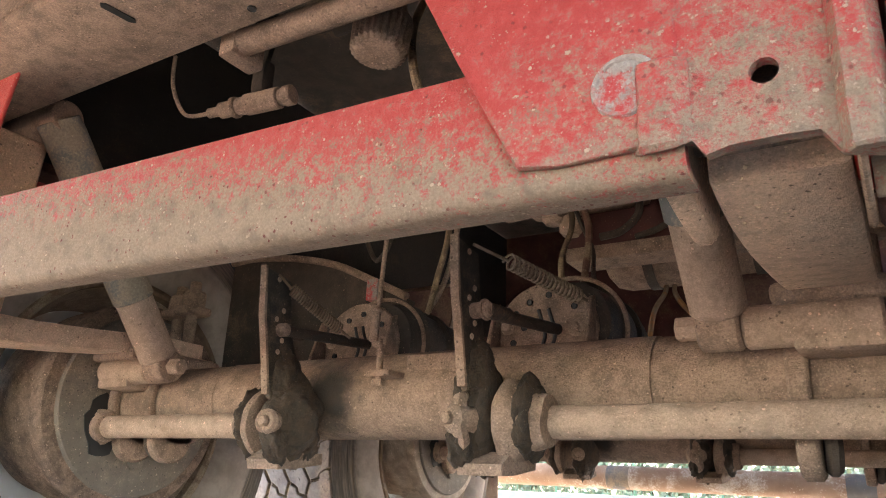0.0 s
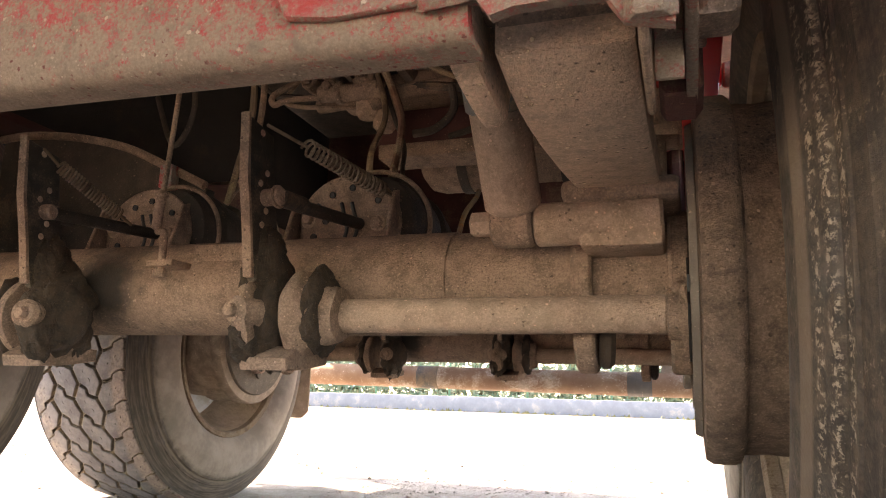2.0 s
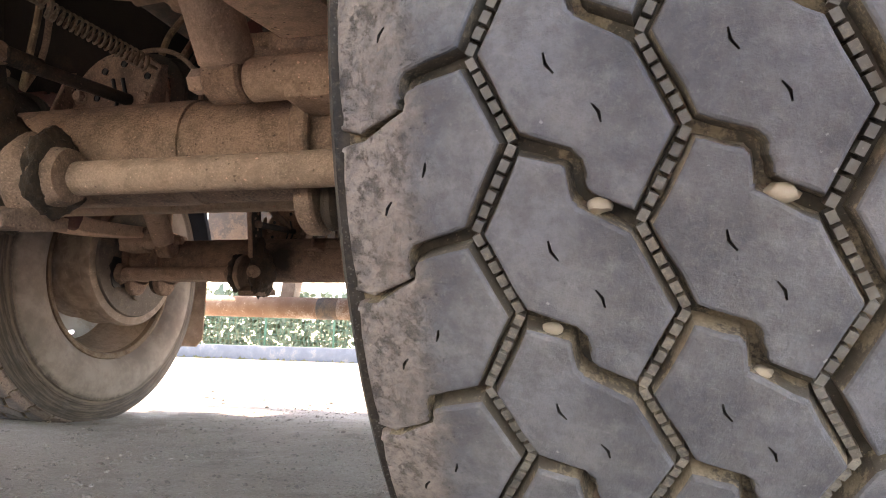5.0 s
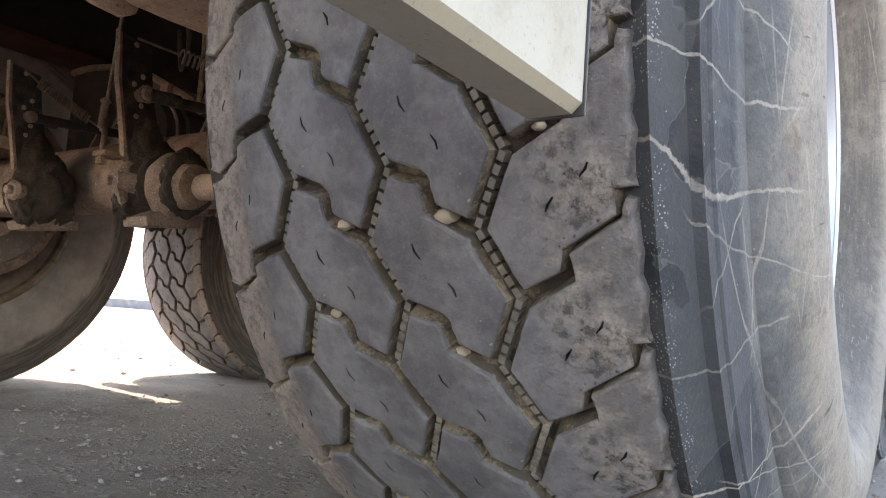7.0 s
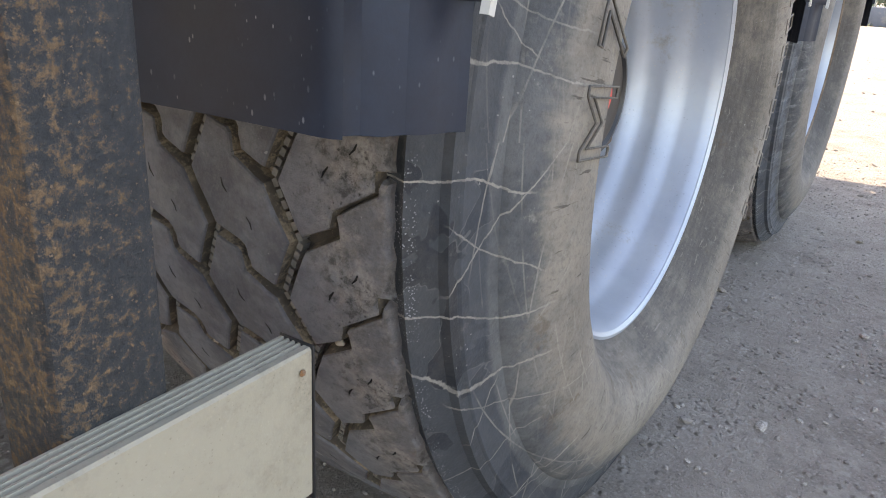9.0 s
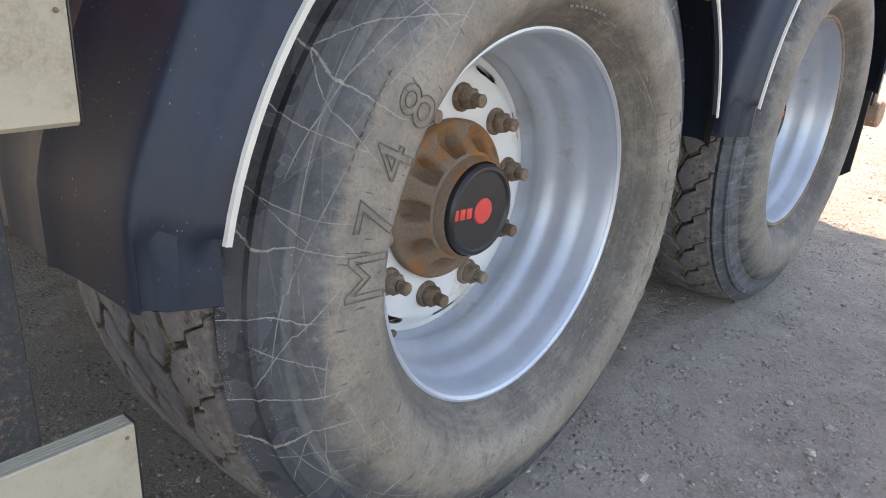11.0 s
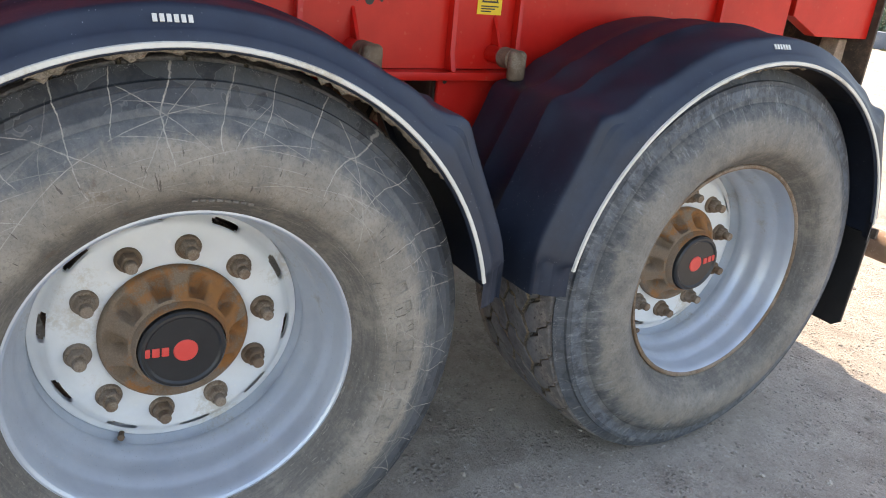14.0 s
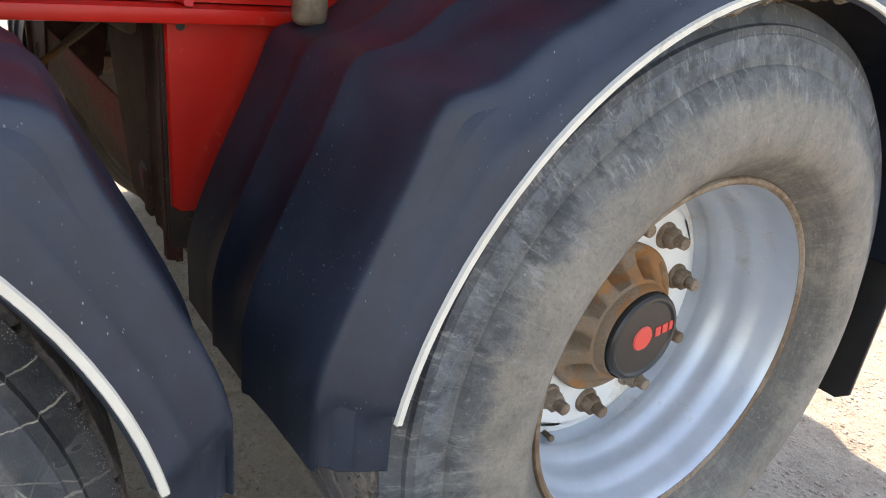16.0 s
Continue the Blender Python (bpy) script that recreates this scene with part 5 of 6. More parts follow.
def build_chamber(y0, s):
    """Brake chamber on its bracket plate, with push rod."""
    ch = thing("brake_chamber", "dusty brake chamber on a drilled bracket plate with push rod", "brake chamber", "brake chambers", at=pose(0, y0, RISE + (0.028 if y0 else 0)))
    off = 0.215 if s > 0 else -0.175
    bm = bmesh.new()
    dome = [(off + 0.09 * math.cos(k * math.pi / 16), 0.118 + 0.083 * math.sin(k * math.pi / 16)) for k in range(17)]
    prism(bm, [(off + 0.08, 0.05), *dome, (off - 0.08, 0.05)], "y", 0.055, 0.063)
    plate = part("bracket_plate", bm, M_STEEL, ch, "pale drilled bracket plate")
    # Black pieces paint the dark insides of holes and slots.
    for x, z in ((-0.055, 0.15), (-0.06, 0.1), (0.005, 0.178), (-0.03, 0.168), (0.05, 0.155), (-0.04, 0.125), (0.03, 0.09)):
        bm = bmesh.new()
        rod(bm, (off + x, 0.0545, z), (off + x, 0.053, z), 0.0055, 12)
        part("bolt_hole", bm, M_INK, plate)
    for x, z in ((0.052, 0.118), (-0.07, 0.128)):
        bm = bmesh.new()
        rod(bm, (off + x, 0.055, z), (off + x, 0.051, z), 0.014, 20)
        hexnut(bm, (off + x, 0.051, z), (off + x, 0.042, z), 0.0095)
        part("mounting_bolt", bm, M_STEEL_PALE, plate)
    for k0 in (0, 1):
        bm = bmesh.new()
        tube(bm, [(off - 0.008 + 0.018 * k0 + 0.006 * math.sin(j * 1.1), 0.0545, 0.09 + 0.016 * j) for j in range(5)], 0.0032, 8, 3)
        part("slot", bm, M_INK, plate)
    bm = bmesh.new()
    tube(bm, [(off + 0.03 + 0.098 * math.cos(a), 0.085, 0.118 + 0.094 * math.sin(a)) for a in (k * math.pi / 12 for k in range(25))], 0.004, 8, 2)
    part("clamp_band", bm, M_STEEL, ch, "thin clamp band round the chamber")
    for x in (-0.088, 0.083):
        bm = bmesh.new()
        prism(bm, [(0.055, 0.17), (0.055, 0.06), (-0.0, 0.055), (0.04, 0.165)], "x", off + x - 0.004, off + x + 0.004)
        part("gusset", bm, M_STEEL, ch)
    bm = bmesh.new()
    lathe(bm, [(0.067, 0), (0.067, 0.06), (0.075, 0.074), (0.12, 0.079), (0.124, 0.087), (0.14, 0.087), (0.144, 0.079), (0.2, 0.077), (0.204, 0.085), (0.216, 0.085), (0.22, 0.078), (0.28, 0.074), (0.295, 0.05), (0.295, 0)], 40,
          Matrix.Translation((off + 0.03, 0, 0.128)) @ Matrix.Rotation(math.pi / 2, 4, "Z"))
    part("chamber_can", bm, M_STEEL_DARK, ch, "dark round chamber can")
    bm = bmesh.new()
    ball = (s * 0.212, -0.168, 0.102) if s > 0 else (-0.163, -0.168, 0.102)
    rod(bm, ball, (off + 0.02, 0.056, 0.118), 0.0095, 16)
    part("push_rod", bm, M_STEEL_DARK, ch)
    bm = bmesh.new()
    b = Vector(ball)
    rod(bm, b + Vector((-s * 0.012, 0, 0)), b + Vector((s * 0.02, -0.003, 0)), 0.0115, 20, chamfer=0.003)
    rod(bm, b + Vector((s * 0.009, -0.001, 0)), b + Vector((s * 0.013, -0.0015, 0)), 0.0155, 20, chamfer=0.001)
    part("clevis_pin", bm, M_STEEL, ch)
    bm = bmesh.new()
    rod(bm, b + Vector((s * 0.012, 0.0, 0)), b + Vector((s * 0.014, 0.06, 0.004)), 0.0115, 20, chamfer=0.002)
    part("clevis", bm, M_STEEL_DARK, ch)
    # return spring
    bm = bmesh.new()
    if s > 0:
        a, c, d, e = (0.213, -0.192, 0.193), (0.232, -0.12, 0.186), (0.283, 0.028, 0.163), (0.3, 0.075, 0.155)
    else:
        a, c, d, e = (-0.163, -0.19, 0.193), (-0.155, -0.165, 0.173), (-0.117, -0.075, 0.118), (-0.11, -0.055, 0.106)
    rod(bm, a, c, 0.0025, 8)
    rod(bm, d, e, 0.0025, 8)
    spiral(bm, c, d, 0.0115 if s > 0 else 0.009, 18 if s > 0 else 22, 0.0021)
    part("return_spring", bm, M_NUT, ch, "coil return spring")
    return ch


def build_arm(y0, s):
    bm = bmesh.new()
    n = 14
    rows = []
    for i in range(n + 1):
        t = i / n
        y = -0.52 + t * 0.56
        low = float(np.interp(t, (0, 0.08, 0.16, 0.3, 0.5, 0.7, 0.8, 1), (0.583, 0.574, 0.57, 0.573, 0.584, 0.598, 0.606, 0.609)))
        half = 0.047
        top = low + 0.05 - 0.018 * t
        x0, x1 = s * (0.65 - half), s * (0.65 + half)
        rows.append([bm.verts.new(p) for p in ((x0, y, low + 0.003), (x0 + s * 0.004, y, low), (x1 - s * 0.004, y, low), (x1, y, low + 0.003), (x1, y, top), (x0, y, top))])
    for a, b in zip(rows, rows[1:]):
        for k in range(6):
            bm.faces.new((a[k], a[(k + 1) % 6], b[(k + 1) % 6], b[k]))
    bm.faces.new(rows[0])
    bm.faces.new(rows[-1])
    arm = thing("trailing_arm", "broad flat spring steel trailing arm coated with dust", "suspension arm", "trailing arms", at=pose(0, y0, 0))
    part("leaf", bm, M_ARM, arm, "broad dusty spring leaf")
    bm = bmesh.new()
    lathe(bm, [(s * 0.603, 0.0), (s * 0.603, 0.038), (s * 0.606, 0.041), (s * 0.694, 0.041), (s * 0.697, 0.038), (s * 0.697, 0.0)], 32, pose(0, -0.5, 0.64))
    part("eye", bm, M_STEEL, arm)
    bm = bmesh.new()
    box(bm, (s * 0.596, -0.085, 0.6045), (s * 0.704, 0.07, 0.6105), 0.002)
    part("clamp_plate", bm, M_ARM, arm)


def build_shock(y0, s):
    sh = thing("shock_absorber", "dusty telescopic shock absorber between axle and hanger", "shock absorber", "shock absorbers", at=pose(0, y0, 0))
    a, b = Vector((s * 0.526, -0.116, 0.566)), Vector((s * 0.52, -0.42, 0.96))
    d = (b - a).normalized()
    bm = bmesh.new()
    rod(bm, a + Vector((-s * 0.027, 0, 0)), a + Vector((s * 0.024, 0, 0)), 0.032, 28, chamfer=0.004)
    part("lower_eye", bm, M_STEEL, sh)
    bm = bmesh.new()
    rod(bm, a + d * 0.018, a + d * 0.15, 0.0345, 32, chamfer=0.006)
    part("lower_tube", bm, M_STEEL_PALE, sh)
    bm = bmesh.new()
    rod(bm, a + d * 0.145, b, 0.038, 32)
    part("dust_tube", bm, M_GREYTUBE, sh, "grey upper dust tube")
    bm = bmesh.new()
    rod(bm, b + Vector((-s * 0.03, 0, 0)), b + Vector((s * 0.16, 0, 0)), 0.03, 24)
    part("upper_eye", bm, M_STEEL, sh)


M_GREYTUBE = worn("dusty_grey_paint", (0.12, 0.115, 0.11), (0.15, 0.145, 0.14), (0.27, 0.215, 0.16), 0.45, 16, 0.7, 0, 0.4, 0.8)


def drilled_plate(bm, outline, centre, r, lo, hi):
    """A plate across the y axis with a round hole through it."""
    ring = [(centre[0] + r * math.cos(k * math.pi / 14), centre[1] + r * math.sin(k * math.pi / 14)) for k in range(28)]
    sheets = []
    for y in (lo, hi):
        loops = [[bm.verts.new((x, y, z)) for x, z in line] for line in (outline, ring)]
        edges = [bm.edges.new((a, b)) for loop in loops for a, b in zip(loop, loop[1:] + loop[:1])]
        bmesh.ops.triangle_fill(bm, use_beauty=True, edges=edges)
        sheets.append(loops)
    for a, b in zip(*sheets):
        for k in range(len(a)):
            bm.faces.new((a[k], a[(k + 1) % len(a)], b[(k + 1) % len(a)], b[k]))


def build_hanger(y0, s):
    """Folded hanger bracket that carries the trailing arm."""
    ha = thing("hanger_bracket", "red steel hanger bracket, dusty in front, under the chassis", "bracket", "hanger brackets", at=pose(0, y0, 0))
    # front plate with an arched lower edge and a round hole
    bm = bmesh.new()
    outer = [(0.596, 0.93), (0.596, 0.594), (0.606, 0.592), (0.615, 0.579), (0.63, 0.583), (0.66, 0.5835), (0.684, 0.582), (0.694, 0.566), (0.722, 0.56), (0.722, 0.93)]
    drilled_plate(bm, [(s * x, z) for x, z in outer], (s * 0.655, 0.632), 0.0095, -0.582, -0.572)
    # The rear hangers take the red tone darkened for shade.
    part("front_plate", bm, M_RED_SHADED if y0 else M_RED_GUSSET, ha, "red front plate under grey-brown dust")
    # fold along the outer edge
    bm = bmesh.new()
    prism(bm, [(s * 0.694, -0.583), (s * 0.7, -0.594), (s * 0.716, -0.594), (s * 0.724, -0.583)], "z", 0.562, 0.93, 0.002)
    part("fold", bm, M_RED_SHADED if y0 else M_RED_GUSSET, ha)
    # inner ear, folded back from the front plate and ending in a rounded tip
    bm = bmesh.new()
    prism(bm, [(-0.571, 0.93), (-0.571, 0.59), (-0.552, 0.58), (-0.53, 0.586), (-0.5, 0.575), (-0.47, 0.566), (-0.438, 0.564), (-0.424, 0.572), (-0.418, 0.6), (-0.40, 0.93)], "x", s * 0.571, s * 0.59, 0.005)
    part("inner_ear", bm, M_ARM if y0 == 0 else M_RED_SHADED, ha, "dusty folded ear beside the arm")
    bm = bmesh.new()
    prism(bm, [(s * 0.566, -0.5775), (s * 0.573, -0.589), (s * 0.596, -0.589), (s * 0.607, -0.583)], "z", 0.587, 0.66, 0.004)
    part("ear_fold", bm, M_RED_GUSSET if y0 == 0 else M_RED_SHADED, ha)
    # thin plate on the other side of the arm
    bm = bmesh.new()
    prism(bm, [(-0.571, 0.93), (-0.571, 0.58), (-0.56, 0.562), (-0.455, 0.556), (-0.448, 0.562), (-0.44, 0.62), (-0.40, 0.93)], "x", s * 0.7005, s * 0.7065, 0.002)
    part("outer_ear", bm, M_STEEL, ha, "thin dusty plate beside the arm")
    # outer box, open below, with rounded foot
    bm = bmesh.new()
    prism(bm, [(-0.594, 0.93), (-0.594, 0.6), (-0.588, 0.588), (-0.45, 0.575), (-0.4, 0.578), (-0.386, 0.588), (-0.382, 0.61), (-0.36, 0.74), (-0.26, 0.93)], "x", s * 0.7275, s * 0.7355, 0.002)
    part("side_plate", bm, M_STEEL_DARK if y0 else M_RED_GUSSET, ha)
    bm = bmesh.new()
    box(bm, (s * 0.7075 if s > 0 else s * 0.7265, -0.503, 0.562), (s * 0.7265 if s > 0 else s * 0.7075, -0.497, 0.93), 0.002)
    part("web_plate", bm, M_RED_SHADED if y0 else M_RED_GUSSET, ha)
    bm = bmesh.new()
    prism(bm, [(s * 0.708, 0.582), (s * 0.712, 0.576), (s * 0.734, 0.576), (s * 0.74, 0.584), (s * 0.74, 0.63), (s * 0.734, 0.63), (s * 0.733, 0.586), (s * 0.714, 0.586), (s * 0.713, 0.63), (s * 0.708, 0.63)], "y", -0.44, -0.385, 0.002)
    part("foot", bm, M_RED_SHADED, ha, "red rounded foot of the bracket")
    bm = bmesh.new()
    prism(bm, [(-0.592, 0.916), (-0.592, 0.66), (-0.58, 0.65), (-0.53, 0.65), (-0.45, 0.74), (-0.38, 0.916)], "x", s * 0.738, s * 0.75, 0.003)
    part("outer_rib", bm, M_RED if s > 0 else M_RED_SHADED, ha)
    bm = bmesh.new()
    rod(bm, (s * 0.59, -0.5, 0.64), (s * 0.736, -0.5, 0.64), 0.022, 24)
    box(bm, (s * 0.736, -0.535, 0.6), (s * 0.742, -0.46, 0.67), 0.004)
    hexnut(bm, (s * 0.733, -0.5, 0.626), (s * 0.762, -0.5, 0.626), 0.034)
    part("pivot_bolt", bm, M_STEEL, ha, "dusty pivot bolt with big nut")


def build_beam(y0):
    """Red channel across the trailer between the hangers."""
    be = thing("cross_beam", "red cross beam coated with pale dust between the hangers", "beam", "cross beams", at=pose(0, y0, 0))
    bm = bmesh.new()
    prof = [(-0.575, 0.724), (-0.5765, 0.72), (-0.5765, 0.60), (-0.5745, 0.592), (-0.569, 0.586), (-0.56, 0.584), (-0.538, 0.584), (-0.538, 0.59), (-0.558, 0.59), (-0.565, 0.595), (-0.568, 0.605), (-0.568, 0.72)]
    prism(bm, prof, "x", -0.6, 0.6, 0)
    for v in bm.verts:
        if not y0:
            v.co.z += (-0.0137 - 0.031 * v.co.x) if v.co.z > 0.65 else (-0.003 - 0.016 * v.co.x)
    part("channel", bm, M_RED_DUSTY, be)
    for s in (1, -1):
        bm = bmesh.new()
        prism(bm, [(s * 0.372, 0.80), (s * 0.419, 0.705), (s * 0.475, 0.596), (s * 0.51, 0.592), (s * 0.6, 0.594), (s * 0.6, 0.92), (s * 0.345, 0.92)], "y", -0.584, -0.5775, 0.002)
        # The rear beam's gussets take the shaded red tone too.
        plate = part("gusset_plate", bm, M_RED_SHADED if y0 else M_RED_GUSSET, be, "red gusset plate with worn round mark")
        bm = bmesh.new()
        lathe(bm, [(0, 0.026), (0.0022, 0.0245), (0.0022, 0.022), (0.0004, 0.0205), (0.0004, 0)], 40, pose(s * 0.562, -0.584, 0.645, 0, 0, -90))
        part("plug_weld", bm, M_PLUG, plate)


for y0 in (0, AXLE):
    build_axle(y0)
    build_beam(y0 - (0.028 if y0 else 0.0))
    for s in (1, -1):
        build_slack(y0, s)
        build_chamber(y0, s)
        build_arm(y0, s)
        build_shock(y0, s)
        build_hanger(y0 - (0.028 if y0 else 0.0), s)


# ---- air system under the frame ----
def hose(points, r, mat=None, label="thin dusty air hose under the chassis"):
    bm = bmesh.new()
    tube(bm, points, r)
    tagged(part("air_hose", bm, mat or M_HOSE), label, "hose", "air hoses")


hose([(-0.09, 0.16, 0.70), (-0.06, 0.14, 0.76), (-0.01, 0.1, 0.86), (0.0, 0.06, 1.05)], 0.0065)
hose([(-0.1, 0.17, 0.7), (-0.05, 0.16, 0.77), (0.01, 0.1, 0.88), (0.015, 0.07, 1.06)], 0.006, M_STEEL)
hose([(0.01, 0.3, 1.04), (-0.036, 0.29, 0.995), (-0.085, 0.28, 0.963), (-0.083, 0.28, 0.942), (-0.052, 0.29, 0.954), (0.03, 0.3, 0.955)], 0.0065, M_STEEL)
hose([(-0.03, 0.3, 1.01), (-0.06, 0.3, 0.975), (-0.07, 0.3, 0.955), (-0.03, 0.3, 0.94), (0.04, 0.31, 0.936), (0.12, 0.32, 0.93)], 0.005, M_STEEL)
hose([(0.13, 0.27, 1.05), (0.169, 0.26, 0.943), (0.184, 0.25, 0.873), (0.182, 0.2, 0.79), (0.2, 0.16, 0.72)], 0.006)
hose([(0.14, 0.27, 1.05), (0.192, 0.26, 0.94), (0.218, 0.25, 0.87), (0.227, 0.22, 0.8), (0.24, 0.16, 0.72)], 0.0075, M_RUSTBAR)
hose([(0.165, 0.28, 0.96), (0.195, 0.27, 0.883), (0.226, 0.25, 0.814), (0.245, 0.2, 0.755), (0.27, 0.14, 0.7)], 0.0045, M_STEEL_DARK)
hose([(0.16, 0.31, 1.0), (0.23, 0.3, 1.0), (0.3, 0.3, 0.985), (0.42, 0.32, 0.97)], 0.007, M_STEEL_DARK)
hose([(0.15, 0.31, 1.03), (0.22, 0.29, 1.015), (0.31, 0.29, 0.965), (0.44, 0.3, 0.94)], 0.006)
hose([(0.18, 0.32, 0.965), (0.25, 0.31, 0.96), (0.32, 0.31, 0.95), (0.43, 0.32, 0.95)], 0.0095, M_STEEL_DARK)
hose([(0.3, 0.3, 0.95), (0.305, 0.3, 0.9), (0.27, 0.3, 0.865), (0.224, 0.3, 0.858)], 0.008, M_STEEL_DARK)
hose([(-0.2, 0.3, 1.05), (-0.13, 0.29, 1.0), (-0.086, 0.29, 0.97), (0.0, 0.31, 0.96)], 0.005, M_STEEL_DARK)
hose([(0.36, 0.3, 1.08), (0.4, 0.3, 0.96), (0.36, 0.32, 0.88), (0.28, 0.36, 0.87)], 0.007, M_STEEL_DARK)
hose([(-0.25, 0.1, 1.15), (-0.22, 0.2, 0.95), (-0.3, 0.25, 0.86), (-0.4, 0.3, 1.0)], 0.006, M_STEEL_DARK)
hose([(0.40, 0.42, 0.86), (0.44, 0.36, 0.74), (0.41, 0.3, 0.66), (0.46, 0.3, 0.64)], 0.006, M_RUST, "orange dusty coiled hose end behind the axle")
hose([(0.24, 0.72, 0.862), (0.245, 0.68, 0.83), (0.235, 0.62, 0.775), (0.25, 0.52, 0.69)], 0.006, M_RUST, "orange dusty hose hanging below the air tank")
hose([(0.26, 0.72, 0.862), (0.27, 0.68, 0.83), (0.305, 0.6, 0.78), (0.35, 0.52, 0.73)], 0.006, M_RUST, "orange dusty hose hanging below the air tank")
# cable of the wheel sensor
hose([(-0.19, -0.36, 0.92), (-0.235, -0.37, 0.925), (-0.235, -0.40, 0.96), (-0.2, -0.43, 0.99)], 0.0035, M_STEEL)
hose([(0.13, -0.2, 1.16), (0.14, -0.27, 1.02), (0.19, -0.3, 0.87), (0.24, -0.22, 0.8)], 0.007, M_HOSE)


def build_valves():
    va = thing("relay_valve", "dusty brake relay valve with fittings on the cross member", "valve")
    bm = bmesh.new()
    box(bm, (0.03, 0.33, 0.955), (0.3, 0.42, 1.03), 0.012)
    rod(bm, (0.0, 0.32, 0.945), (0.3, 0.32, 0.965), 0.016, 16)
    rod(bm, (0.1, 0.36, 0.98), (0.1, 0.29, 0.985), 0.014, 6)
    rod(bm, (0.2, 0.36, 1.0), (0.2, 0.28, 1.0), 0.018, 6)
    part("valve_body", bm, M_STEEL, va)
    for x, z, r, n in ((0.0, 0.985, 0.02, 8), (0.045, 1.005, 0.024, 20), (0.085, 0.995, 0.013, 6), (0.125, 0.985, 0.022, 20), (0.045, 0.965, 0.018, 20), (0.15, 0.955, 0.016, 6)):
        bm = bmesh.new()
        rod(bm, (x, 0.27, z), (x, 0.34, z), r, n, chamfer=0.003)
        rod(bm, (x, 0.262, z), (x, 0.272, z), r * 0.55, 6)
        part("fitting", bm, M_STEEL, va)
    bm = bmesh.new()
    rod(bm, (0.02, 0.285, 0.956), (0.17, 0.285, 0.95), 0.018, 20, chamfer=0.004)
    rod(bm, (0.06, 0.285, 0.955), (0.075, 0.285, 0.9545), 0.023, 20, chamfer=0.003)
    rod(bm, (0.12, 0.28, 0.985), (0.15, 0.3, 0.92), 0.016, 16, chamfer=0.004)
    part("manifold", bm, M_STEEL, va)
    for x, y, z in ((0.118, 0.31, 0.91), (0.149, 0.33, 0.887)):
        bm = bmesh.new()
        rod(bm, (x, y, z), (x, y, z + 0.035), 0.024, 28, chamfer=0.003)
        lathe(bm, [(-0.006, 0), (-0.006, 0.017), (0, 0.02)], 24, frame_to((x, y, z), (x, y, z + 1)))
        part("silencer_cap", bm, M_STEEL_PALE, va)
    si = thing("air_silencer", "ribbed round air silencer caked with dust", "silencer")
    bm = bmesh.new()
    at = frame_to((0.14, -0.35, 0.935), (0.14, -0.34, 1.0))
    lathe(bm, [(0.0, 0), (0, 0.032), (0.006, 0.037), (0.045, 0.039), (0.05, 0.043), (0.06, 0.043), (0.062, 0.03), (0.09, 0.03), (0.09, 0)], 104, at)
    flat = at.inverted()
    for v in bm.verts:
        q = flat @ v.co
        if 0.003 < q.x < 0.048 and math.hypot(q.y, q.z) > 0.035 and math.sin(26 * math.atan2(q.z, q.y) + 0.4) > 0:
            v.co = at @ Vector((q.x, q.y * 1.1, q.z * 1.1))
    part("ribbed_can", bm, M_STEEL, si)
    bm = bmesh.new()
    rod(bm, (0.14, -0.34, 1.0), (0.14, -0.335, 1.2), 0.02, 16)
    rod(bm, (0.06, -0.36, 1.0), (0.13, -0.34, 1.02), 0.016, 12)
    part("pipe", bm, M_STEEL_DARK, si)
    se = thing("cable_connector", "dusty cable connector on a small bracket", "connector")
    bm = bmesh.new()
    a, b = Vector((-0.19, -0.36, 0.92)), Vector((-0.03, -0.335, 0.925))
    for t0, t1, r in ((0, 0.15, 0.008), (0.15, 0.3, 0.013), (0.3, 0.36, 0.017), (0.36, 0.46, 0.014), (0.46, 0.85, 0.017), (0.85, 0.9, 0.013), (0.9, 1.0, 0.016)):
        rod(bm, a + (b - a) * t0, a + (b - a) * t1, r, 20, chamfer=0.002)
    part("plug", bm, M_STEEL, se)
    bm = bmesh.new()
    box(bm, (-0.1, -0.36, 0.935), (-0.075, -0.335, 0.99), 0.004)
    prism(bm, [(-0.1, 0.975), (-0.075, 0.975), (-0.06, 1.03), (-0.09, 1.2), (-0.12, 1.2)], "y", -0.36, -0.35, 0.001)
    part("bracket", bm, M_STEEL_DARK, se)
    # height-control rod above the axle
    lv = thing("levelling_rod", "thin dusty levelling rod standing on the axle", "rod")
    bm = bmesh.new()
    rod(bm, (-0.02, -0.1, 0.6), (-0.01, -0.08, 1.05), 0.004, 10)
    part("rod", bm, M_STEEL, lv)
    bm = bmesh.new()
    rod(bm, (-0.022, -0.102, 0.585), (-0.02, -0.1, 0.645), 0.0075, 14)
    rod(bm, (-0.0205, -0.1005, 0.635), (-0.02, -0.1, 0.642), 0.0105, 14)
    rod(bm, (-0.022, -0.102, 0.582), (-0.002, -0.104, 0.58), 0.005, 10)
    rod(bm, (-0.004, -0.104, 0.52), (-0.004, -0.104, 0.58), 0.0055, 10)
    part("rod_end", bm, M_STEEL, lv)
    # dark arched panel with a rolled rim between the axle and the frame
    ap = thing("arched_panel", "dark arched steel panel with a dusty rolled rim", "panel")
    rim = [(-0.72, 0.886), (-0.65, 0.889), (-0.57, 0.882), (-0.484, 0.868), (-0.376, 0.84), (-0.271, 0.793), (-0.17, 0.744)]
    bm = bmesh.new()
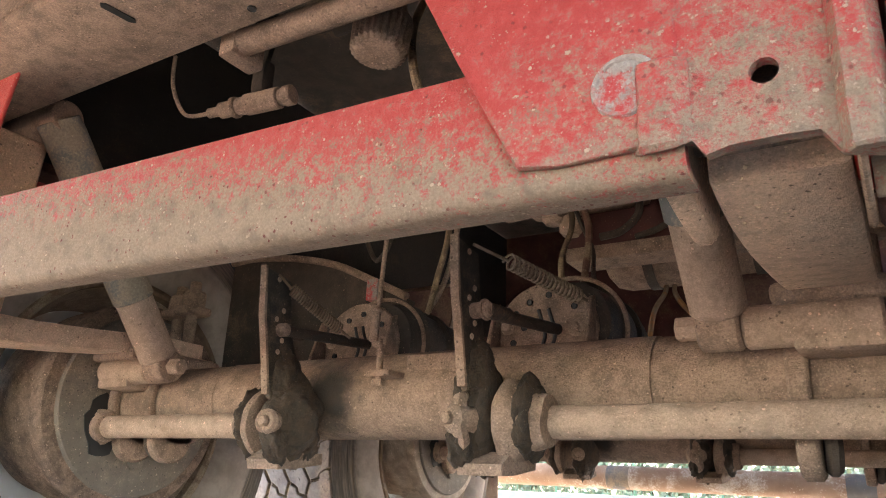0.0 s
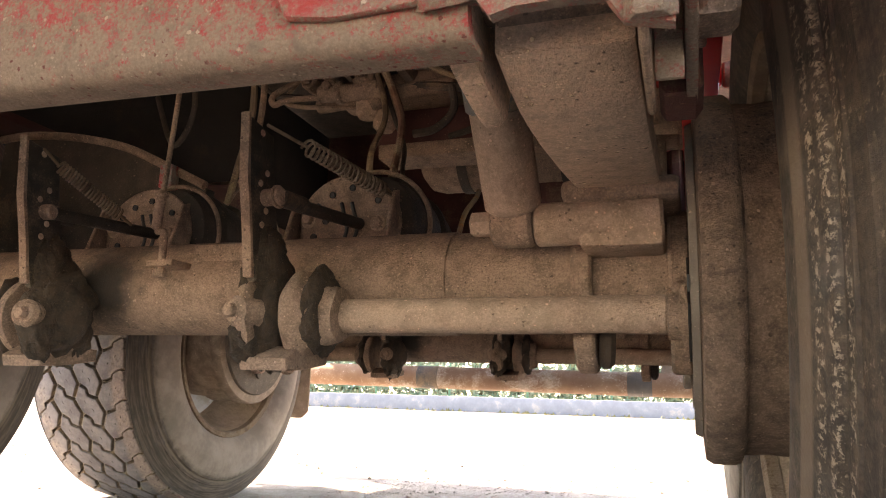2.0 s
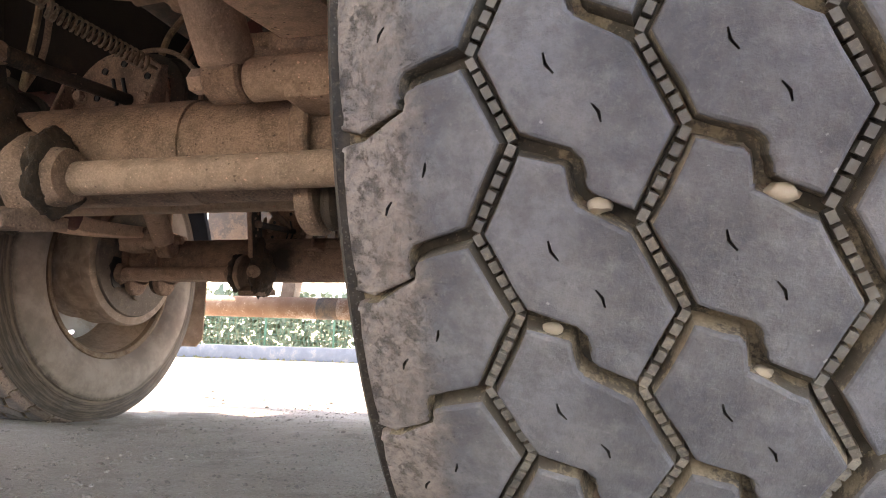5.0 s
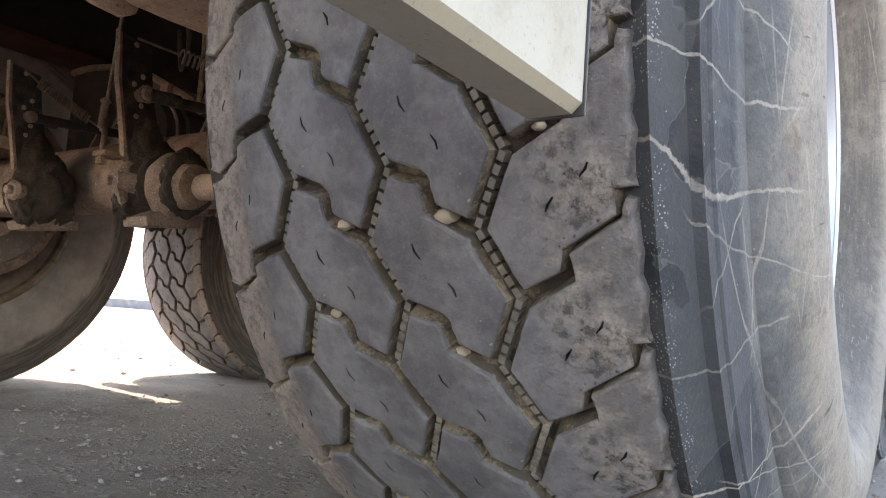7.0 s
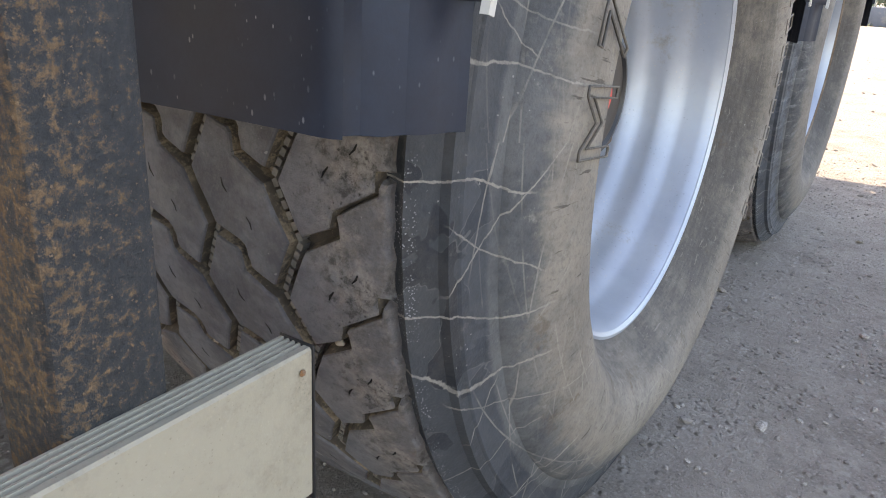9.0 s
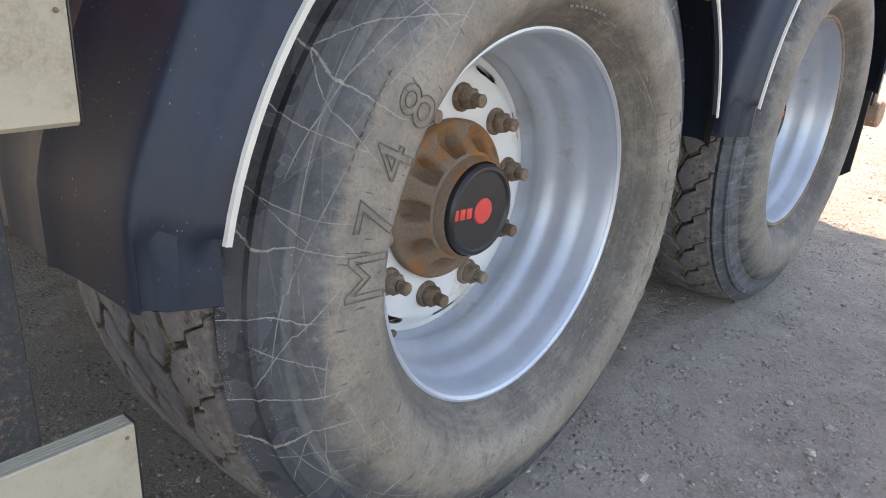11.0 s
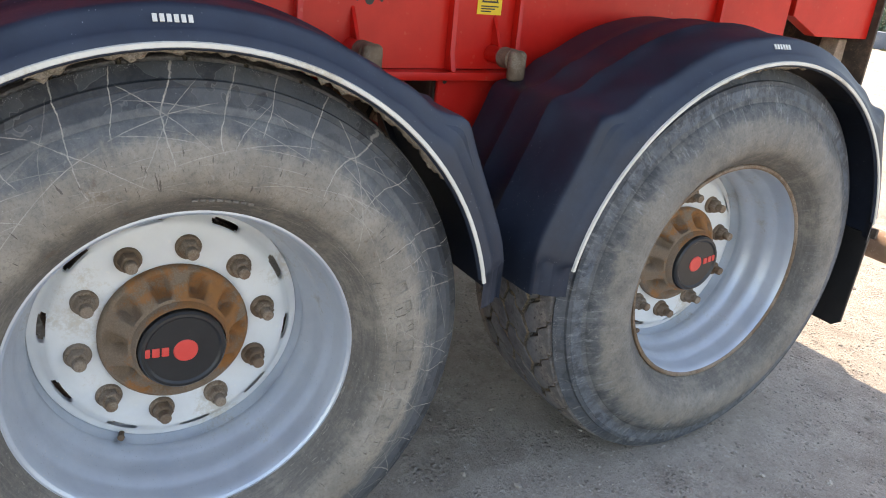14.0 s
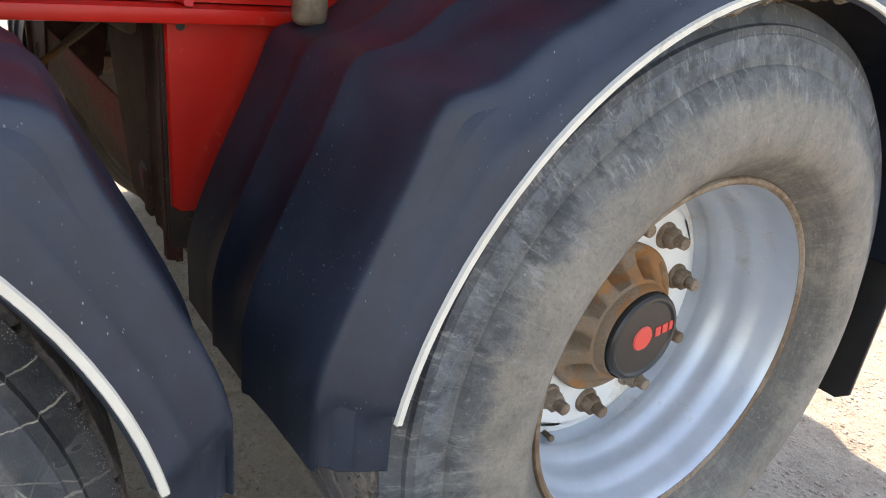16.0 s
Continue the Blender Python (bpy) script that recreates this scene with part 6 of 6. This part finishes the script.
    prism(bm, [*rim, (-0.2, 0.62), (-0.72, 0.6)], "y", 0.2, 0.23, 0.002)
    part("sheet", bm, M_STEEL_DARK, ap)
    bm = bmesh.new()
    tube(bm, [(x, 0.195, z + 0.004) for x, z in rim], 0.009, 8, 4)
    part("rim", bm, M_STEEL, ap, "dusty rolled rim")
    bm = bmesh.new()
    box(bm, (-0.262, 0.17, 0.742), (-0.232, 0.195, 0.79), 0.003)
    part("stub", bm, M_PLUG, ap, "short dusty red stub")
    # air tank slung between the rails
    for x, y, z, r, n, mat in ((0.34, 0.72, 0.945, 0.085, 0.5, M_STEEL),):
        tk = thing("air_tank", "round air tank slung under the chassis", "air tank", "air tanks")
        bm = bmesh.new()
        p = [(-n / 2, 0), (-n / 2 + 0.01, r * 0.6), (-n / 2 + 0.03, r * 0.9), (-n / 2 + 0.06, r), (n / 2 - 0.06, r), (n / 2 - 0.03, r * 0.9), (n / 2 - 0.01, r * 0.6), (n / 2, 0)]
        lathe(bm, p, 48, pose(x, y, z))
        part("tank_shell", bm, mat, tk)
        for dx in (-n / 4, n / 4):
            bm = bmesh.new()
            lathe(bm, [(dx - 0.012, r + 0.001), (dx - 0.012, r + 0.004), (dx + 0.012, r + 0.004), (dx + 0.012, r + 0.001)], 48, pose(x, y, z), close=True)
            box(bm, (x + dx - 0.012, y - 0.003, z + r), (x + dx + 0.012, y + 0.003, 1.445), 0)
            part("tank_strap", bm, M_STEEL_DARK, tk)


build_valves()


# ---- mudguards ----
FRONT = [(-0.612, 0.553), (-0.612, 0.59), (-0.612, 0.6215), (-0.6115, 0.639), (-0.6095, 0.65), (-0.602, 0.68), (-0.58, 0.735), (-0.555, 0.79), (-0.53, 0.843), (-0.512, 0.884), (-0.501, 0.914), (-0.493, 0.9275), (-0.479, 0.934), (-0.456, 0.937), (-0.43, 0.945), (-0.405, 0.9605), (-0.376, 0.985)]


def guard_profile():
    """Outer outline from the front foot over the top to the rear foot, and the wheel opening under it."""
    arch = [(0.603 * math.sin(a), 0.5 + 0.603 * math.cos(a)) for a in (radians(d) for d in range(-33, 34, 6))]
    keys = [Vector(p) for p in FRONT + arch + [(-y, z) for y, z in FRONT[::-1]]]
    outer = []
    for i in range(len(keys) - 1):
        p0, p1, p2, p3 = keys[max(i - 1, 0)], keys[i], keys[i + 1], keys[min(i + 2, len(keys) - 1)]
        steps = 1 if min(p1.y, p2.y) < 0.63 else 4
        for k in range(steps):
            t = k / steps
            outer.append(tuple(0.5 * (2 * p1 + (p2 - p0) * t + (2 * p0 - 5 * p1 + 4 * p2 - p3) * t * t + (3 * p1 - p0 - 3 * p2 + p3) * t ** 3)))
    outer.append(tuple(keys[-1]))
    # even spacing above the feet
    feet = [p for p in outer if p[1] < 0.63]
    body = [Vector(p) for p in outer if p[1] >= 0.63]
    run = [0.0]
    for a, b in zip(body, body[1:]):
        run.append(run[-1] + (b - a).length)
    even, n = [], 104
    for k in range(n + 1):
        at = run[-1] * k / n
        i = max(j for j in range(len(run)) if run[j] <= at + 1e-9)
        i = min(i, len(body) - 2)
        f = (at - run[i]) / max(run[i + 1] - run[i], 1e-9)
        even.append(body[i].lerp(body[i + 1], f))
    even = even[:1] + [(a + 2 * b + c) / 4 for a, b, c in zip(even, even[1:], even[2:])] + even[-1:]
    outer = [p for p in feet if p[0] < 0] + [tuple(p) for p in even] + [p for p in feet if p[0] > 0]
    inner = []
    for y, z in outer:
        a = math.atan2(y, z - 0.5)
        if z < 0.622:
            inner.append(((-1 if y < 0 else 1) * 0.545, z))
        else:
            inner.append((0.545 * math.sin(a), 0.5 + 0.545 * math.cos(a)))
    return outer, inner


def build_mudguard(y0, s, drop):
    gd = thing("mudguard", "blue-black plastic mudguard with a white edge strip over the wheel", "mudguard", "mudguards", at=pose(0, y0, drop))
    outer, inner = guard_profile()
    bm = bmesh.new()
    rows = []
    for (oy, oz), (iy, iz) in zip(outer, inner):
        d = Vector((oy - iy, oz - iz)).normalized()
        line = []
        def put(x, off, base=(oy, oz), d=d, line=line):
            line.append(bm.verts.new((s * x, base[0] + d.x * off, base[1] + d.y * off)))
        # deck with two shallow ribs, rounded outer edge, side face, turned-in lip, inside skin
        for x, off in ((0.822, -0.02), (0.822, 0.0), (0.9, 0.001), (0.938, 0.001), (0.944, 0.007), (0.952, 0.009), (0.96, 0.006), (1.0, 0.005), (1.052, 0.005), (1.058, 0.011), (1.066, 0.012), (1.075, 0.007), (1.12, 0.003), (1.17, 0.001), (1.2, 0.0), (1.214, -0.0003), (1.2215, -0.0016), (1.2262, -0.0045)):
            put(x, off)
        tab = -0.01 if oz < 0.63 else 0.0
        w = math.hypot(oy - iy, oz - iz)
        for x, f in ((1.2295, 0.87), (1.2325, 0.78), (1.2445, 0.5), (1.2505, 0.44), (1.2555, 0.37), (1.2605, 0.2), (1.2645, 0.0)):
            line.append(bm.verts.new((s * (x + tab), iy + d.x * f * w, iz + d.y * f * w)))
        for x, f in ((1.258, -0.003), (1.25, 0.006)):
            line.append(bm.verts.new((s * x, iy + d.x * f, iz + d.y * f)))
        for x, off in ((1.235, -0.024), (1.2, -0.0065), (1.0, -0.005), (0.83, -0.006), (0.83, -0.02)):
            put(x, off)
        rows.append(line)
    for a, b in zip(rows, rows[1:]):
        n = len(a)
        for k in range(n):
            bm.faces.new((a[k], a[(k + 1) % n], b[(k + 1) % n], b[k]))
    bm.faces.new(rows[0])
    bm.faces.new(rows[-1])
    bmesh.ops.subdivide_edges(bm, edges=[e for e in bm.edges if e.calc_length() > 0.09], cuts=1)
    part("shell", bm, M_PLASTIC, gd, smooth=55)
    # white strip along the opening
    bm = bmesh.new()
    rows = []
    for d in range(-78, 79, 3):
        a = radians(d)
        row = []
        for x, r in ((1.264, 0.5462), (1.2668, 0.5474), (1.2668, 0.5538), (1.262, 0.555)):
            row.append(bm.verts.new((s * x, r * math.sin(a), 0.5 + r * math.cos(a))))
        rows.append(row)
    for a, b in zip(rows, rows[1:]):
        for k in range(3):
            bm.faces.new((a[k], a[k + 1], b[k + 1], b[k]))
    part("edge_strip", bm, M_WHITE, gd, "white edge strip")
    # dried mud under the lip of the opening
    bm = bmesh.new()
    rows = []
    for k in range(150 if y0 < 0.5 else 60):
        a = radians(-22 + k * 0.5)
        n1, n2 = noise.noise(Vector((k * 0.09, y0 * 7 + s, 0))), noise.noise(Vector((k * 0.37, 4, y0 + s)))
        low = 0.5405 - max(0.0, 0.003 + 0.014 * n1 + 0.008 * n2)
        rows.append([bm.verts.new((s * x, r * math.sin(a), 0.5 + r * math.cos(a))) for x, r in ((1.2575, 0.5425), (1.2575 + 0.002 * n2, (low + 0.542) / 2), (1.253, low), (1.247, low), (1.24, 0.544))])
    for a, b in zip(rows, rows[1:]):
        for k in range(4):
            bm.faces.new((a[k], a[k + 1], b[k + 1], b[k]))
    part("mud_crust", bm, M_CRUST, gd, "dried mud crust under the lip")
    # maker's mark as plain bars
    for k in range(6):
        bm = bmesh.new()
        y = -0.026 + k * 0.0095 - 0.012
        prism(bm, [(s * 1.2422, 1.0767), (s * 1.2436, 1.0777), (s * 1.2366, 1.0873), (s * 1.2352, 1.0863)], "y", y - 0.0031, y + 0.0031, 0)
        part("mark_bar", bm, M_WHITE, gd)
    # tubular stays from the chassis with their end clamps
    for y in (-0.46, 0.46):
        bm = bmesh.new()
        rod(bm, (s * 0.7455, y, 0.985), (s * 0.80, y, 0.985), 0.022, 24)
        prism(bm, [(s * 0.7455, 1.01), (s * 0.785, 1.006), (s * 0.7455, 1.075)], "y", y - 0.004, y + 0.004, 0)
        part("stay", bm, M_RED, gd)
        bm = bmesh.new()
        rod(bm, (s * 0.802, y, 0.985), (s * 0.85, y, 0.985), 0.025, 28, chamfer=0.004)
        box(bm, (s * 0.846, y - 0.023, 0.936), (s * 0.876, y + 0.023, 1.009), 0.014, None, 4)
        part("stay_end", bm, M_NUT, gd, "brown rusted round end of the stay")


for y0 in (0, AXLE):
    for s in (1, -1):
        build_mudguard(y0 - (0.01 if y0 else 0.0), s, -0.006 if y0 else 0.0)


def build_flap(s):
    fl = thing("mudflap", "black rubber mudflap behind the rear wheel", "mudflap", "mudflaps")
    bm = bmesh.new()
    prism(bm, [(s * 0.84, 0.56), (s * 1.23, 0.56), (s * 1.225, 0.27), (s * 1.2, 0.25), (s * 0.87, 0.25), (s * 0.84, 0.28)], "y", AXLE + 0.592, AXLE + 0.602, 0.002)
    part("flap", bm, M_BLACK if s > 0 else M_BARREL, fl)
    bm = bmesh.new()
    box(bm, (s * 0.82, AXLE + 0.603, 0.545), (s * 1.24, AXLE + 0.616, 0.575), 0.002)
    part("clamp_bar", bm, M_STEEL_DARK, fl)


build_flap(1)
build_flap(-1)


# ---- side guard ----
def build_side_guard(s):
    sg = thing("side_guard", "cream aluminium side guard planks on rusty black posts", "side guard", "side guards")
    for z0, z1, face, end in ((0.336, 0.4375, 1.216, -0.62), (0.732, 0.83, 1.2365, -0.643)):
        bm = bmesh.new()
        prof = [(face, z0 + 0.004), (face, z1 - 0.0015), (face - 0.0015, z1)]
        for k in range(4):
            x = face - 0.0055 - 0.0042 * k
            prof += [(x, z1), (x - 0.0012, z1 - 0.0022), (x - 0.0022, z1 - 0.0022), (x - 0.003, z1)]
        prof += [(face - 0.023, z1), (face - 0.023, z0), (face - 0.004, z0)]
        prism(bm, [(s * x, z) for x, z in prof], "y", -5.5, end, 0)
        plank = part("plank", bm, M_CREAM, sg, "cream coated plank with ribbed top edge", 30)
        bm = bmesh.new()
        box(bm, (s * (face - 0.025), end + 0.0005, z0 - 0.001), (s * (face + 0.001), end + 0.002, z1 + 0.001), 0.0006)
        part("end_cap", bm, M_BLACK, plank)
        bm = bmesh.new()
        rod(bm, (s * (face - 0.0001), end - 0.008, z1 - 0.012), (s * (face + 0.002), end - 0.008, z1 - 0.012), 0.0022, 10)
        part("rivet", bm, M_RUST, plank)
    for y in (-0.718, -2.2, -3.7, -5.2):
        bm = bmesh.new()
        box(bm, (s * 1.138, y - 0.03, 0.372), (s * 1.1925, y + 0.025, 0.925), 0.006)
        post = part("post", bm, M_POST, sg, "square post with flaking black paint")
        bm = bmesh.new()
        box(bm, (s * 0.72, y - 0.027, 0.868), (s * 1.1545, y + 0.027, 0.916), 0.006)
        part("bracket_arm", bm, M_RUSTBAR, post, "rusty horizontal bracket arm")
        bm = bmesh.new()
        box(bm, (s * 0.755, y - 0.02, 0.939), (s * 0.785, y + 0.02, 0.962), 0.003)
        hexnut(bm, (s * 0.77, y, 0.962), (s * 0.77, y, 0.98), 0.014)
        part("clamp", bm, M_GREY_ALU, post)
        bm = bmesh.new()
        box(bm, (s * 1.1925, y - 0.02, 0.745), (s * 1.2135, y + 0.01, 0.815), 0.003)
        part("spacer", bm, M_GREY_ALU, post)


build_side_guard(1)
build_side_guard(-1)


# ---- rear ----
def build_rear():
    rb = thing("rear_bumper", "dusty round steel underrun bar with pale bands at the trailer's tail", "bumper")
    bm = bmesh.new()
    rod(bm, (-1.2, 2.27, 0.455), (1.2, 2.27, 0.424), 0.05, 36, chamfer=0.006)
    bar = part("bar", bm, M_BUMPER, rb)
    for x in (-0.42, 0.52):
        bm = bmesh.new()
        lathe(bm, [(-0.05, 0.0503), (-0.05, 0.0515), (0.05, 0.0515), (0.05, 0.0503)], 36, pose(x, 2.27, 0.4395 - 0.0129 * x, 0, 0.74, 0), close=True)
        part("worn_band", bm, M_GREYTUBE, bar)
    for s in (1, -1):
        bm = bmesh.new()
        prism(bm, [(2.25, 0.43), (2.3, 0.43), (2.36, 0.6), (2.405, 0.9), (2.405, 1.05), (2.36, 1.05), (2.3, 0.7)], "x", s * 0.607, s * 0.677)
        part("bumper_leg", bm, M_BARREL, rb)
    lamp = thing("side_lamp", "small round orange side marker lamp", "lamp")
    bm = bmesh.new()
    rod(bm, (1.18, 2.22, 0.62), (1.21, 2.22, 0.62), 0.03, 24)
    part("lens", bm, M_ORANGE, lamp)
    bm = bmesh.new()
    box(bm, (1.14, 2.19, 0.46), (1.18, 2.25, 0.66), 0.006)
    part("holder", bm, M_BLACK, lamp)
    # warning sticker on the web
    st = thing("warning_sticker", "yellow warning sticker with a triangle on the red web", "sticker")
    bm = bmesh.new()
    box(bm, (0.7458, 0.785, 1.072), (0.7472, 0.855, 1.165), 0)
    part("sheet", bm, M_YELLOW, st)
    bm = bmesh.new()
    prism(bm, [(0.795, 1.1), (0.845, 1.1), (0.82, 1.143)], "x", 0.7474, 0.748, 0)
    part("triangle", bm, M_INK, st)
    bm = bmesh.new()
    prism(bm, [(0.802, 1.1042), (0.838, 1.1042), (0.82, 1.1355)], "x", 0.7482, 0.7486, 0)
    part("triangle_field", bm, M_YELLOW, st)
    bm = bmesh.new()
    box(bm, (0.7488, 0.818, 1.112), (0.7492, 0.822, 1.127), 0)
    box(bm, (0.7488, 0.818, 1.106), (0.7492, 0.822, 1.109), 0)
    part("exclamation_bar", bm, M_INK, st)
    for k in range(3):
        bm = bmesh.new()
        box(bm, (0.7474, 0.795, 1.09 - k * 0.006), (0.748, 0.845 - 0.01 * k, 1.093 - k * 0.006), 0)
        part("text_bar", bm, M_INK, st)
    # drain holes in the web and the hanger, black discs for their dark insides
    for x, y, z, r in ((0.7505, -0.555, 0.893, 0.006), (0.7505, AXLE - 0.6, 0.91, 0.006), (0.7455, 0.5, 1.09, 0.011), (0.7455, 0.47, 1.09, 0.004), (0.7455, 0.53, 1.09, 0.004)):
        bm = bmesh.new()
        rod(bm, (x - 0.003, y, z), (x + 0.0006, y, z), r, 20, chamfer=0.0002)
        tagged(part("bolt_hole", bm, M_INK), "small black disc in place of a bolt hole in the red steel", "hole", "bolt holes")


build_rear()
